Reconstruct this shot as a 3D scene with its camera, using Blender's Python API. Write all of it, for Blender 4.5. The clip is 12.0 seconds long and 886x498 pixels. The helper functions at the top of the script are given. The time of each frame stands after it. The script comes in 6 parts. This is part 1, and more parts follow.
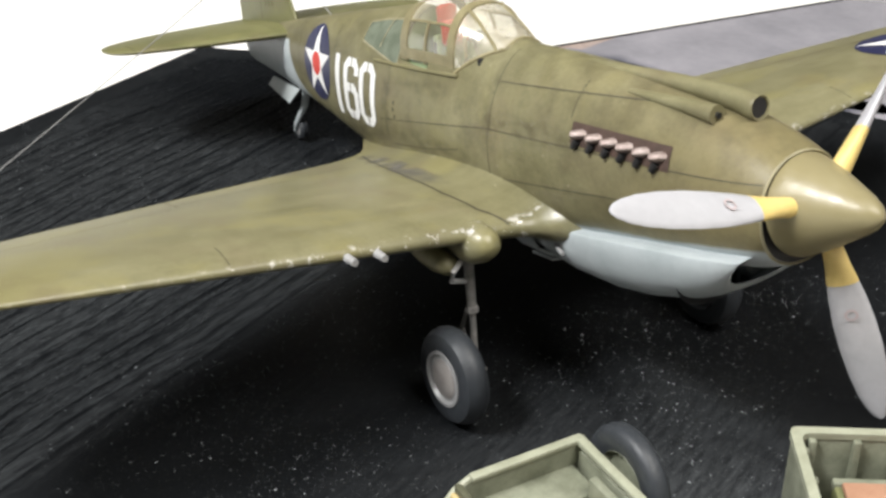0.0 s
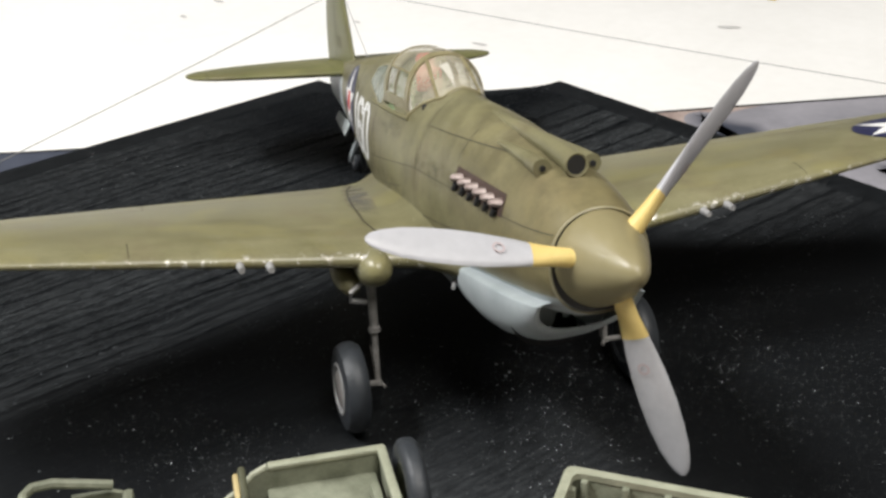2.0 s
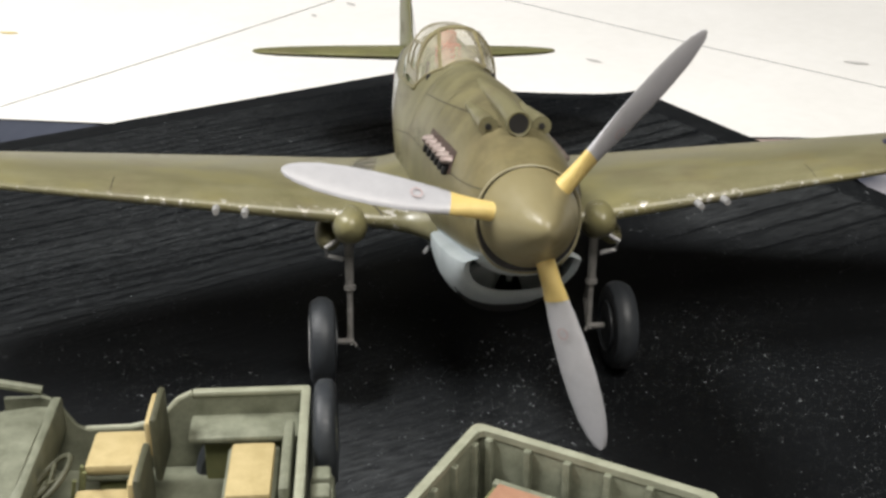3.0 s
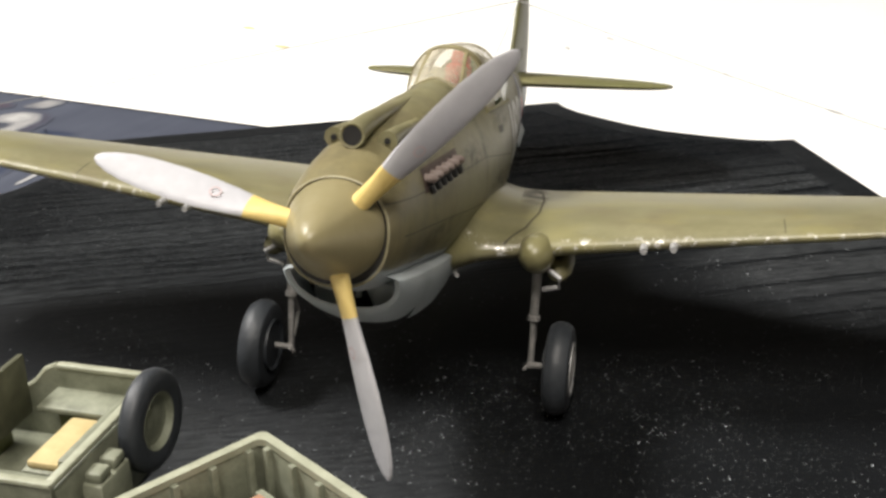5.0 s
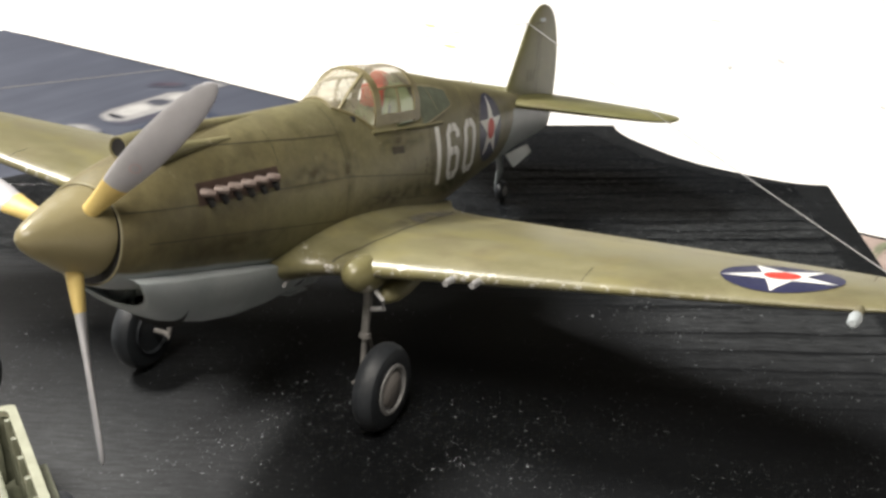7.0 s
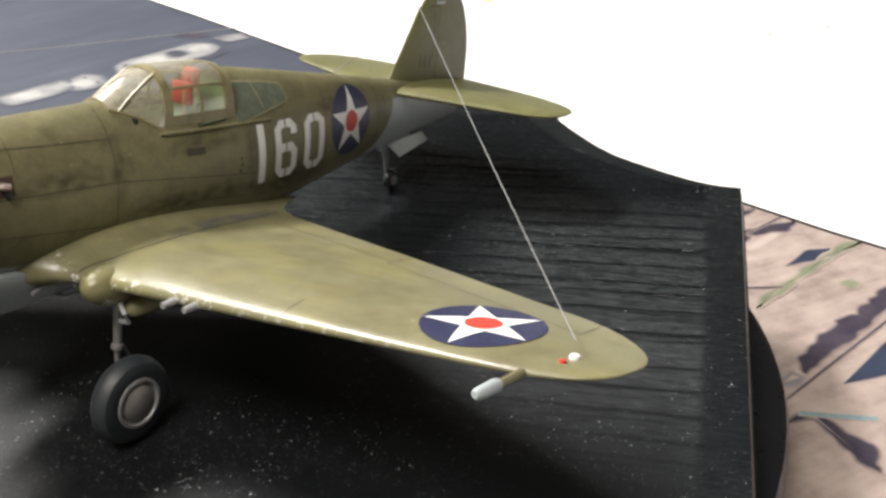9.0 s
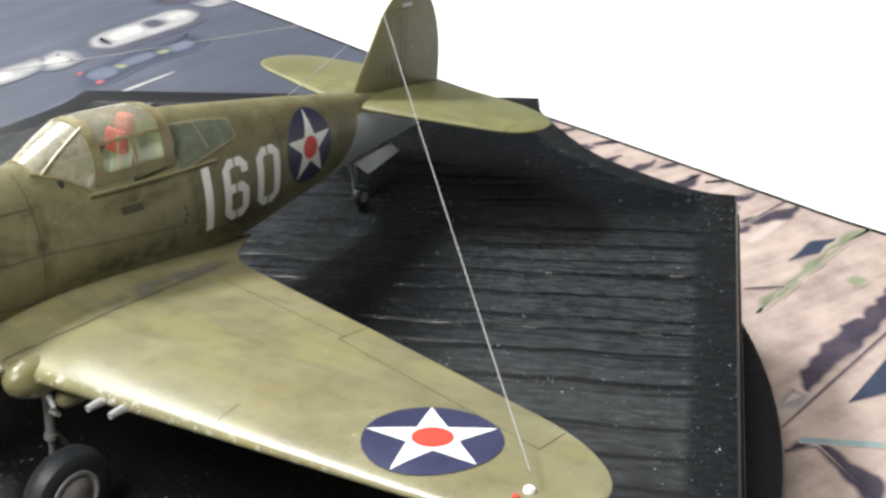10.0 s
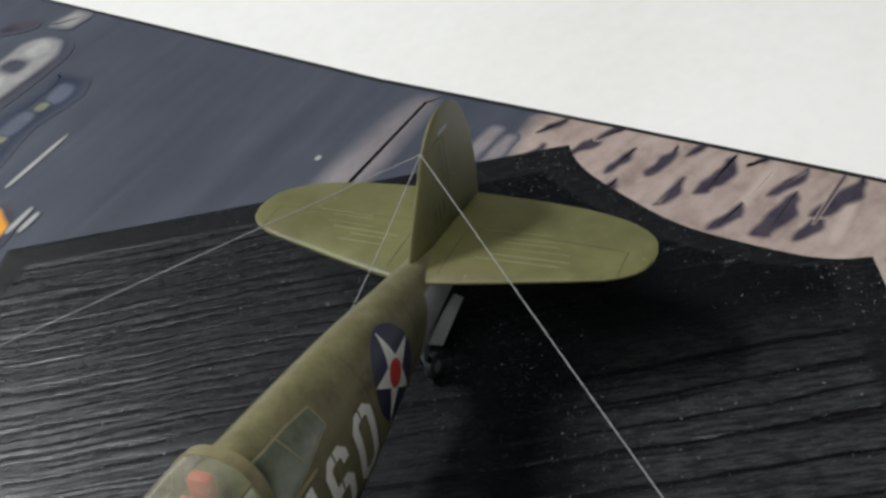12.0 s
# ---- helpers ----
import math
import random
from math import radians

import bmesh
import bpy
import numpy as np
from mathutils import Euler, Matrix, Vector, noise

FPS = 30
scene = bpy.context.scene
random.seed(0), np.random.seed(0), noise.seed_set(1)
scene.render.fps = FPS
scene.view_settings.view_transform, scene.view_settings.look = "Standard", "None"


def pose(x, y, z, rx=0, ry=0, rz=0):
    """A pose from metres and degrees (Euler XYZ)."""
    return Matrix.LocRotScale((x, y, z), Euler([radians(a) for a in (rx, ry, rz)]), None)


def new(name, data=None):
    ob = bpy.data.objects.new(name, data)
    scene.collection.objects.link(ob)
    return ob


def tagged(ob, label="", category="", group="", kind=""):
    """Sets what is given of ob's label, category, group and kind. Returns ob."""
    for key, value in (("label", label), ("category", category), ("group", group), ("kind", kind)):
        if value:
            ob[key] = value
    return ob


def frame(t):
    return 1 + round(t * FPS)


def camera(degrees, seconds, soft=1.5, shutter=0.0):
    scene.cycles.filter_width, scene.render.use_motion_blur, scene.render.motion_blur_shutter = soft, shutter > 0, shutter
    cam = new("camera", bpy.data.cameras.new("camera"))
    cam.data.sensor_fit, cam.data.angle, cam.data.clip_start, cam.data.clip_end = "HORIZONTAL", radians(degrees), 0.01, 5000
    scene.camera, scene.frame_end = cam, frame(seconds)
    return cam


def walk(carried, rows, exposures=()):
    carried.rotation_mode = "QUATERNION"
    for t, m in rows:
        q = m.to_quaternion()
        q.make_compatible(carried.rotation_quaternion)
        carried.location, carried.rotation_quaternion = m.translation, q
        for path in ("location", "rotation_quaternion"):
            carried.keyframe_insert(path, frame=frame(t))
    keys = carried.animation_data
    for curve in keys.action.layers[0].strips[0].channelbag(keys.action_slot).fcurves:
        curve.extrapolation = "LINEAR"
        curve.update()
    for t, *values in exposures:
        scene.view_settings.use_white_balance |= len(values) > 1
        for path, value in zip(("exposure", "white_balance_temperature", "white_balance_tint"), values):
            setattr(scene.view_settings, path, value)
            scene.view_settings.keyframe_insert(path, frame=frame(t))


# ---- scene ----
cam = camera(40.1, 12.0, soft=2.9)
# seconds, metres, Euler degrees
PATH = [
    (0, -0.1316, 0.1111, 0.1231, 60.02, 0.51, -121.81),
    (0.5, -0.1397, 0.0984, 0.1244, 60.50, 0.59, -119.47),
    (1, -0.1530, 0.0889, 0.1247, 61.43, 0.67, -115.95),
    (1.5, -0.1624, 0.0750, 0.1264, 62.00, 0.70, -112.40),
    (2, -0.1735, 0.0604, 0.1276, 62.62, 1.30, -106.81),
    (2.5, -0.1831, 0.0450, 0.1256, 63.59, 1.15, -100.88),
    (3, -0.1864, 0.0292, 0.1168, 64.39, -0.12, -97.19),
    (3.2, -0.1899, 0.0211, 0.1151, 64.54, 0.26, -94.57),
    (4.8, -0.1777, -0.0398, 0.1064, 66.12, 1.31, -80.35),
    (5, -0.1809, -0.0479, 0.1112, 66.44, 1.29, -78.12),
    (5.5, -0.1741, -0.0696, 0.1098, 66.31, 0.78, -74.15),
    (6, -0.1699, -0.0915, 0.1151, 65.96, 0.48, -69.99),
    (6.5, -0.1641, -0.1065, 0.1149, 66.18, 0.90, -66.18),
    (7, -0.1592, -0.1256, 0.1169, 66.48, 1.20, -62.78),
    (7.5, -0.1530, -0.1439, 0.1155, 65.74, 1.47, -60.35),
    (7.7, -0.1478, -0.1505, 0.1192, 64.21, 0.63, -60.08),
    (9.3, -0.1007, -0.1813, 0.1263, 63.07, 2.46, -53.92),
    (9.5, -0.0952, -0.1797, 0.1274, 62.49, 2.53, -53.77),
    (10, -0.0784, -0.1722, 0.1396, 59.12, 4.08, -54.68),
    (10.5, -0.0644, -0.1591, 0.1453, 56.37, 6.01, -55.66),
    (11, -0.0500, -0.1362, 0.1600, 54.08, 8.36, -59.27),
    (11.5, -0.0367, -0.1170, 0.1713, 52.29, 10.79, -62.48),
    (12, -0.0225, -0.0924, 0.1728, 48.22, 11.47, -68.60),
]
# seconds, stops, kelvin, tint
EXPOSURES = [(0, -0.05, 6500, 10.0), (0.8, 0.02, 6500, 10.0), (1.5, -0.26, 6500, 10.0), (2.0, -0.4, 6500, 10.0), (2.5, -0.6, 6540, 10.0), (3.2, -0.32, 6600, 10.0), (5, -0.04, 6800, 11.0), (5.5, -0.2, 6810, 11.0), (6, 0.32, 6820, 11.0), (6.5, 0.38, 6830, 11.0), (7, 0.04, 6840, 11.0), (7.5, 0.28, 6850, 11.0), (9.5, 0.1, 6550, 10.0), (10.0, 0.3, 6350, 9.0), (10.5, 0.1, 6100, 8.0), (11, -0.2, 5950, 7.0), (11.5, -0.68, 6100, 8.0), (12, -0.98, 6250, 8.0)]
walk(cam, [(t, pose(x, y, z, a, b, c)) for t, x, y, z, a, b, c in PATH], EXPOSURES)

# ---- light: a bright room, a main lamp and added lamps above the table ----
TABLE_Z = -0.042
CEIL_Z = 1.75
world = bpy.data.worlds.new("room_world")
scene.world = world
world.use_nodes = True
world.node_tree.nodes["Background"].inputs[0].default_value = (0.9, 0.95, 1.0, 1)
world.node_tree.nodes["Background"].inputs[1].default_value = 0.0
# Main lamp, then two unseen lamps added: front fill, and sheen on the plaque
LAMPS = [(0.12, 1.22, 0.6, 0.4, 82.0), (-0.95, -0.25, 0.9, 0.9, 48.0), (0.85, 2.3, 0.6, 0.6, 32.0)]
for lx, ly, sx, sy, power in LAMPS:
    lamp = bpy.data.lights.new("overhead_light", "AREA")
    lamp.shape, lamp.size, lamp.size_y, lamp.energy = "RECTANGLE", sx, sy, power
    lamp.color = (1.0, 0.995, 0.985) if ly > 0 else (1.0, 0.962, 0.905)
    new("overhead_light", lamp).matrix_world = pose(lx, ly, CEIL_Z - 0.03)

# ---- materials ----


class Nodes:
    """A small writer of node trees."""

    def __init__(self, name):
        self.mat = bpy.data.materials.new(name)
        self.mat.use_nodes = True
        self.tree = self.mat.node_tree
        self.bsdf = self.tree.nodes["Principled BSDF"]
        self.out = self.tree.nodes["Material Output"]

    def node(self, kind):
        return self.tree.nodes.new(kind)

    def link(self, a, b):
        self.tree.links.new(a, b)

    def coords(self):
        return self.node("ShaderNodeTexCoord").outputs["Object"]

    def scaled(self, scale, rot=(0, 0, 0)):
        m = self.node("ShaderNodeMapping")
        m.inputs["Scale"].default_value = scale
        m.inputs["Rotation"].default_value = rot
        self.link(self.coords(), m.inputs["Vector"])
        return m.outputs[0]

    def noise(self, scale, detail=4.0, rough=0.55, vector=None):
        n = self.node("ShaderNodeTexNoise")
        n.inputs["Scale"].default_value, n.inputs["Detail"].default_value, n.inputs["Roughness"].default_value = scale, detail, rough
        self.link(vector or self.coords(), n.inputs["Vector"])
        return n.outputs["Fac"]

    def ramp(self, fac, stops):
        r = self.node("ShaderNodeValToRGB")
        while len(r.color_ramp.elements) < len(stops):
            r.color_ramp.elements.new(0.5)
        for e, (p, c) in zip(r.color_ramp.elements, stops):
            e.position = p
            e.color = c if len(c) == 4 else (*c, 1)
        self.link(fac, r.inputs[0])
        return r.outputs[0]

    def math(self, op, a, b=None):
        m = self.node("ShaderNodeMath")
        m.operation = op
        for i, v in enumerate((a, b)):
            if v is None:
                continue
            if isinstance(v, (int, float)):
                m.inputs[i].default_value = v
            else:
                self.link(v, m.inputs[i])
        return m.outputs[0]

    def mix(self, fac, a, b):
        m = self.node("ShaderNodeMix")
        m.data_type = "RGBA"
        for socket, v in ((m.inputs[0], fac), (m.inputs[6], a), (m.inputs[7], b)):
            if isinstance(v, (int, float)):
                socket.default_value = v
            elif isinstance(v, tuple):
                socket.default_value = (*v, 1) if len(v) == 3 else v
            else:
                self.link(v, socket)
        return m.outputs[2]

    def bump(self, height, strength, distance):
        b = self.node("ShaderNodeBump")
        b.inputs["Distance"].default_value = distance
        if isinstance(strength, (int, float)):
            b.inputs["Strength"].default_value = strength
        else:
            self.link(strength, b.inputs["Strength"])
        self.link(height, b.inputs["Height"])
        self.link(b.outputs[0], self.bsdf.inputs["Normal"])

    def set(self, **values):
        for key, v in values.items():
            socket = self.bsdf.inputs[{"color": "Base Color", "rough": "Roughness", "metal": "Metallic", "spec": "Specular IOR Level", "coat": "Coat Weight"}[key]]
            if isinstance(v, (int, float)):
                socket.default_value = v
            elif isinstance(v, tuple):
                socket.default_value = (*v, 1)
            else:
                self.link(v, socket)
        return self


def painted(name, dark, light, rough=0.5, scale=120.0, metal=0.0, bump=0.15, spec=0.5):
    """Brush-painted plastic: two tones, fine grain, slight relief."""
    n = Nodes(name)
    broad = n.noise(scale, 5.0, 0.6)
    fine = n.noise(scale * 9, 3.0, 0.6)
    fac = n.math("ADD", n.math("MULTIPLY", broad, 0.75), n.math("MULTIPLY", fine, 0.25))
    n.set(color=n.ramp(fac, [(0.3, dark), (0.7, light)]), rough=n.ramp(fine, [(0.3, (rough - 0.06,) * 3), (0.7, (rough + 0.08,) * 3)]), metal=metal, spec=spec)
    n.bump(fine, bump, 0.0004)
    return n.mat


OLIVE_D, OLIVE_L = (0.118, 0.109, 0.054), (0.250, 0.234, 0.135)
GREY_D, GREY_L = (0.32, 0.36, 0.37), (0.44, 0.48, 0.49)


def olive_material(name, grey_below, chips, tones=(OLIVE_D, OLIVE_L)):
    """Olive drab over neutral grey, with faded patches, streaks and chipped leading edges."""
    n = Nodes(name)
    low, high = tones
    xyz = n.node("ShaderNodeSeparateXYZ")
    n.link(n.coords(), xyz.inputs[0])
    x = n.math("ADD", n.math("MULTIPLY", xyz.outputs[0], 1000.0), 49.0)
    z = n.math("SUBTRACT", n.math("MULTIPLY", xyz.outputs[2], 1000.0), 41.0)
    broad = n.math("ADD", n.math("MULTIPLY", n.noise(40.0, 4.0, 0.6), 0.55), n.math("MULTIPLY", n.noise(170.0, 4.0, 0.65), 0.45))
    streak = n.noise(1.0, 4.0, 0.6, n.scaled((420.0, 45.0, 200.0) if chips else (110.0, 150.0, 150.0)))
    fine = n.noise(1400.0, 3.0, 0.6)
    fac = n.math("ADD", n.math("ADD", n.math("MULTIPLY", broad, 0.62), n.math("MULTIPLY", streak, 0.22)), n.math("MULTIPLY", fine, 0.16))
    olive = n.ramp(fac, [(0.33, low), (0.68, high)])
    stain = n.ramp(n.noise(75.0, 5.0, 0.7), [(0.50, (0, 0, 0)), (0.72, (0.55, 0.55, 0.55))])
    faded = n.ramp(n.noise(62.0, 4.0, 0.55, n.scaled((1.3, 0.8, 1.0))), [(0.50, (0, 0, 0)), (0.60, ((0.45 if chips else 0.2),) * 3)])
    olive = n.mix(faded, olive, (0.235, 0.212, 0.088))
    olive = n.mix(stain, olive, (0.145, 0.118, 0.072))
    fleck = n.ramp(n.noise(520.0, 3.0, 0.6), [(0.70, (0, 0, 0)), (0.74, (0.5, 0.5, 0.5))])
    olive = n.mix(fleck, olive, (0.40, 0.37, 0.27))
    colour = olive
    if grey_below:
        nose = n.ramp(n.math("ADD", n.math("DIVIDE", x, 70.0), n.math("MULTIPLY", n.noise(28.0, 3.0), 0.8)), [(0.55, (0.6, 0.6, 0.6)), (1.3, (0, 0, 0))])
        olive = n.mix(nose, olive, (0.185, 0.150, 0.072))
        grime = n.ramp(n.math("ADD", n.math("MULTIPLY", n.noise(34.0, 6.0, 0.7), 0.6), n.math("MULTIPLY", n.noise(240.0, 5.0, 0.7), 0.4)), [(0.44, (0, 0, 0)), (0.60, (0.62, 0.62, 0.62))])
        olive = n.mix(grime, olive, (0.078, 0.068, 0.038))
        grey = n.ramp(fac, [(0.35, GREY_D), (0.65, GREY_L)])
        wobble = n.math("MULTIPLY", n.math("SUBTRACT", n.noise(90.0, 2.0), 0.5), 1.2)
        line = n.math("SUBTRACT", n.math("SUBTRACT", -4.9, n.math("MULTIPLY", x, 0.13)), z)
        sweep = n.math("SUBTRACT", z, 7.0)
        back = n.math("ADD", n.math("SUBTRACT", x, 152.0), n.math("MULTIPLY", n.math("MULTIPLY", sweep, sweep), 0.05))
        tail = n.math("MINIMUM", back, n.math("SUBTRACT", 6.4, z))
        side = n.math("ADD", n.math("MAXIMUM", line, tail), wobble)
        mask = n.ramp(n.math("ADD", n.math("MULTIPLY", side, 1.0), 0.5), [(0.2, (0, 0, 0)), (0.8, (1, 1, 1))])
        colour = n.mix(mask, olive, grey)
    if chips:
        near = n.ramp(n.math("DIVIDE", n.math("SUBTRACT", x, 46.5), 4.0), [(0.0, (0, 0, 0)), (0.06, (1, 1, 1)), (0.25, (1, 1, 1)), (0.6, (0, 0, 0))])
        spot = n.ramp(n.noise(520.0, 5.0, 0.75), [(0.555, (0, 0, 0)), (0.60, (1, 1, 1))])
        chip = n.math("MULTIPLY", near, spot)
        colour = n.mix(chip, colour, (0.72, 0.70, 0.66))
        n.set(metal=n.math("MULTIPLY", chip, 0.5))
    n.set(color=colour, rough=n.ramp(fac, [(0.3, (0.26 if chips else 0.36,) * 3), (0.7, (0.40 if chips else 0.5,) * 3)]), spec=0.55 if chips else 0.34)
    n.bump(n.math("ADD", fine, n.math("MULTIPLY", streak, 0.4)), 0.15, 0.0003)
    return n.mat


M = {}
M["fuselage"] = olive_material("olive_over_grey_paint", True, False)
M["wing"] = olive_material("olive_wing_paint", False, True)
M["olive"] = olive_material("olive_paint", False, False)
M["tail"] = olive_material("green_olive_paint", False, False, ((0.088, 0.090, 0.036), (0.185, 0.182, 0.082)))
M["grey"] = painted("neutral_grey_paint", GREY_D, GREY_L, 0.5, 90.0)
M["blade"] = painted("pale_grey_blade_paint", (0.38, 0.38, 0.40), (0.49, 0.49, 0.51), 0.36, 70.0)
M["yellow"] = painted("yellow_paint", (0.60, 0.45, 0.14), (0.73, 0.56, 0.22), 0.5, 150.0)
M["white"] = painted("white_decal", (0.70, 0.70, 0.68), (0.82, 0.82, 0.80), 0.5, 150.0, bump=0.05)
M["blue"] = painted("dark_blue_decal", (0.018, 0.020, 0.055), (0.034, 0.037, 0.085), 0.42, 150.0, bump=0.05)
M["red"] = painted("red_decal", (0.50, 0.035, 0.025), (0.62, 0.06, 0.04), 0.5, 150.0, bump=0.05)
M["seat_red"] = painted("red_seat_paint", (0.62, 0.06, 0.04), (0.78, 0.11, 0.07), 0.55, 200.0)
M["cockpit"] = painted("interior_green_paint", (0.26, 0.36, 0.18), (0.46, 0.56, 0.34), 0.55, 200.0)
M["quarter_glass"] = painted("dull_green_glazing", (0.10, 0.12, 0.085), (0.20, 0.225, 0.17), 0.15, 400.0, bump=0.03)
M["canopy_frame"] = painted("pale_olive_frame_paint", (0.15, 0.13, 0.065), (0.30, 0.265, 0.15), 0.35, 300.0)
M["scratch"] = painted("rubbed_through_paint", (0.22, 0.215, 0.115), (0.34, 0.33, 0.20), 0.45, 600.0, bump=0.05)
M["spinner"] = painted("tan_olive_paint", (0.205, 0.175, 0.088), (0.262, 0.228, 0.125), 0.36, 60.0)
M["rim_paint"] = painted("rubbed_pale_olive_paint", (0.20, 0.18, 0.10), (0.36, 0.33, 0.22), 0.4, 400.0)
M["line"] = painted("panel_line_wash", (0.034, 0.030, 0.018), (0.085, 0.075, 0.045), 0.6, 200.0)
M["faint"] = painted("worn_dark_marking", (0.06, 0.052, 0.024), (0.13, 0.115, 0.05), 0.6, 700.0)
M["walkway"] = painted("worn_grey_walkway", (0.09, 0.086, 0.082), (0.18, 0.17, 0.15), 0.6, 500.0)
M["hub_disc"] = painted("brown_grey_hub", (0.22, 0.20, 0.19), (0.36, 0.34, 0.32), 0.4, 400.0)
M["door"] = painted("pale_grey_door_paint", (0.38, 0.42, 0.42), (0.50, 0.54, 0.54), 0.5, 200.0)
M["black"] = painted("black_paint", (0.008, 0.008, 0.009), (0.016, 0.016, 0.017), 0.5, 200.0)
M["tyre"] = painted("dark_rubber", (0.018, 0.021, 0.025), (0.036, 0.041, 0.047), 0.5, 160.0)
M["steel"] = painted("bare_steel_paint", (0.30, 0.30, 0.30), (0.44, 0.44, 0.44), 0.42, 300.0, metal=0.25)
M["stub"] = painted("scorched_exhaust_paint", (0.15, 0.10, 0.085), (0.40, 0.34, 0.31), 0.45, 900.0, metal=0.3)
M["strut"] = painted("dull_metal_paint", (0.15, 0.145, 0.14), (0.34, 0.33, 0.315), 0.38, 500.0, metal=0.4)
M["rust"] = painted("brown_exhaust_panel", (0.036, 0.022, 0.017), (0.085, 0.05, 0.038), 0.55, 500.0)
M["mark"] = painted("faint_reddish_mark", (0.42, 0.33, 0.33), (0.50, 0.42, 0.42), 0.5, 300.0)
M["wire"] = painted("pale_thread", (0.22, 0.22, 0.22), (0.32, 0.32, 0.32), 0.5, 900.0)
M["khaki"] = painted("khaki_green_paint", (0.105, 0.112, 0.076), (0.255, 0.268, 0.20), 0.55, 260.0)
M["khaki_pale"] = painted("rubbed_khaki_paint", (0.235, 0.245, 0.175), (0.365, 0.375, 0.285), 0.5, 260.0)
# Khaki copy with the shade of low and inner parts put into its colour
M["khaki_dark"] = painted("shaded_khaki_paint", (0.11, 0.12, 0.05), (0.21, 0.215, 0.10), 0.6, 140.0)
M["seat_olive"] = painted("dark_olive_paint", (0.045, 0.047, 0.028), (0.12, 0.12, 0.075), 0.55, 300.0)
M["canvas"] = painted("tan_canvas_paint", (0.38, 0.30, 0.135), (0.53, 0.43, 0.225), 0.75, 240.0)
M["crate"] = painted("pink_brown_wood_paint", (0.30, 0.15, 0.09), (0.44, 0.26, 0.17), 0.7, 200.0)
M["rubber_disc"] = painted("black_plastic", (0.010, 0.010, 0.012), (0.016, 0.016, 0.018), 0.32, 60.0)
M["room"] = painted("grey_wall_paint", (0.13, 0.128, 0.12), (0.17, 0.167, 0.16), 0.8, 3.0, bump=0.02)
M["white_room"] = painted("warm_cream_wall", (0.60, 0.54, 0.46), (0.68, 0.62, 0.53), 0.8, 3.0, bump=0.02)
M["floor"] = painted("grey_floor", (0.22, 0.21, 0.20), (0.30, 0.29, 0.27), 0.6, 4.0, bump=0.02)


def asphalt_colour(n):
    """Printed asphalt: blue-grey with soft pale streaks along the road."""
    m = n.node("ShaderNodeMapping")
    m.inputs["Rotation"].default_value = (0, 0, radians(12.0))
    n.link(n.coords(), m.inputs["Vector"])
    s = n.node("ShaderNodeMapping")
    s.inputs["Scale"].default_value = (7.0, 70.0, 1.0)
    n.link(m.outputs[0], s.inputs["Vector"])
    fac = n.math("ADD", n.math("MULTIPLY", n.noise(1.0, 4.0, 0.6, s.outputs[0]), 0.6), n.math("MULTIPLY", n.noise(26.0, 5.0, 0.6), 0.4))
    return n.ramp(fac, [(0.34, (0.046, 0.052, 0.072)), (0.56, (0.064, 0.072, 0.096)), (0.76, (0.098, 0.108, 0.135))])


def mottled(n, dark, light, scale):
    fac = n.math("ADD", n.math("MULTIPLY", n.noise(scale, 5.0, 0.6), 0.75), n.math("MULTIPLY", n.noise(scale * 9, 3.0, 0.6), 0.25))
    return n.ramp(fac, [(0.3, dark), (0.7, light)])


# inks of the printed sheet: dark tone, light tone, grain
INK = {
    "asphalt_dark": ((0.036, 0.040, 0.055), (0.060, 0.066, 0.086), 22.0),
    "kerb_print": ((0.15, 0.135, 0.145), (0.24, 0.22, 0.23), 40.0),
    "sand_pale": ((0.38, 0.31, 0.28), (0.48, 0.40, 0.36), 60.0),
    "shade_print": ((0.022, 0.019, 0.034), (0.072, 0.058, 0.075), 120.0),
    "blue_print": ((0.016, 0.022, 0.042), (0.040, 0.052, 0.085), 70.0),
    "green_print": ((0.12, 0.135, 0.085), (0.23, 0.24, 0.165), 110.0),
    "car_print": ((0.18, 0.18, 0.185), (0.33, 0.325, 0.315), 110.0),
    "concrete_print": ((0.19, 0.187, 0.205), (0.31, 0.30, 0.325), 30.0),
    "teal_print": ((0.10, 0.17, 0.19), (0.26, 0.33, 0.34), 160.0),
    "red_print": ((0.26, 0.06, 0.07), (0.36, 0.10, 0.10), 110.0),
    "white_print": ((0.28, 0.28, 0.275), (0.44, 0.435, 0.42), 110.0),
    "taxi_print": ((0.62, 0.25, 0.015), (0.75, 0.36, 0.03), 60.0),
    "car_roof": ((0.062, 0.072, 0.105), (0.12, 0.135, 0.18), 60.0),
    "glass_print": ((0.03, 0.033, 0.045), (0.075, 0.08, 0.10), 90.0),
}


def sand_colour(n):
    """Printed sandy ground: broad tones, slanting tracks and fine grain."""
    turn, stretch = n.node("ShaderNodeMapping"), n.node("ShaderNodeMapping")
    turn.inputs["Rotation"].default_value = (0, 0, radians(25.0))
    stretch.inputs["Scale"].default_value = (22.0, 210.0, 1.0)
    n.link(n.coords(), turn.inputs["Vector"])
    n.link(turn.outputs[0], stretch.inputs["Vector"])
    tracks = n.noise(1.0, 4.0, 0.6, stretch.outputs[0])
    fac = n.math("ADD", n.math("MULTIPLY", n.noise(75.0, 5.0, 0.65), 0.68), n.math("MULTIPLY", tracks, 0.32))
    return n.ramp(fac, [(0.32, (0.20, 0.152, 0.135)), (0.5, (0.34, 0.272, 0.242)), (0.68, (0.44, 0.36, 0.32))])


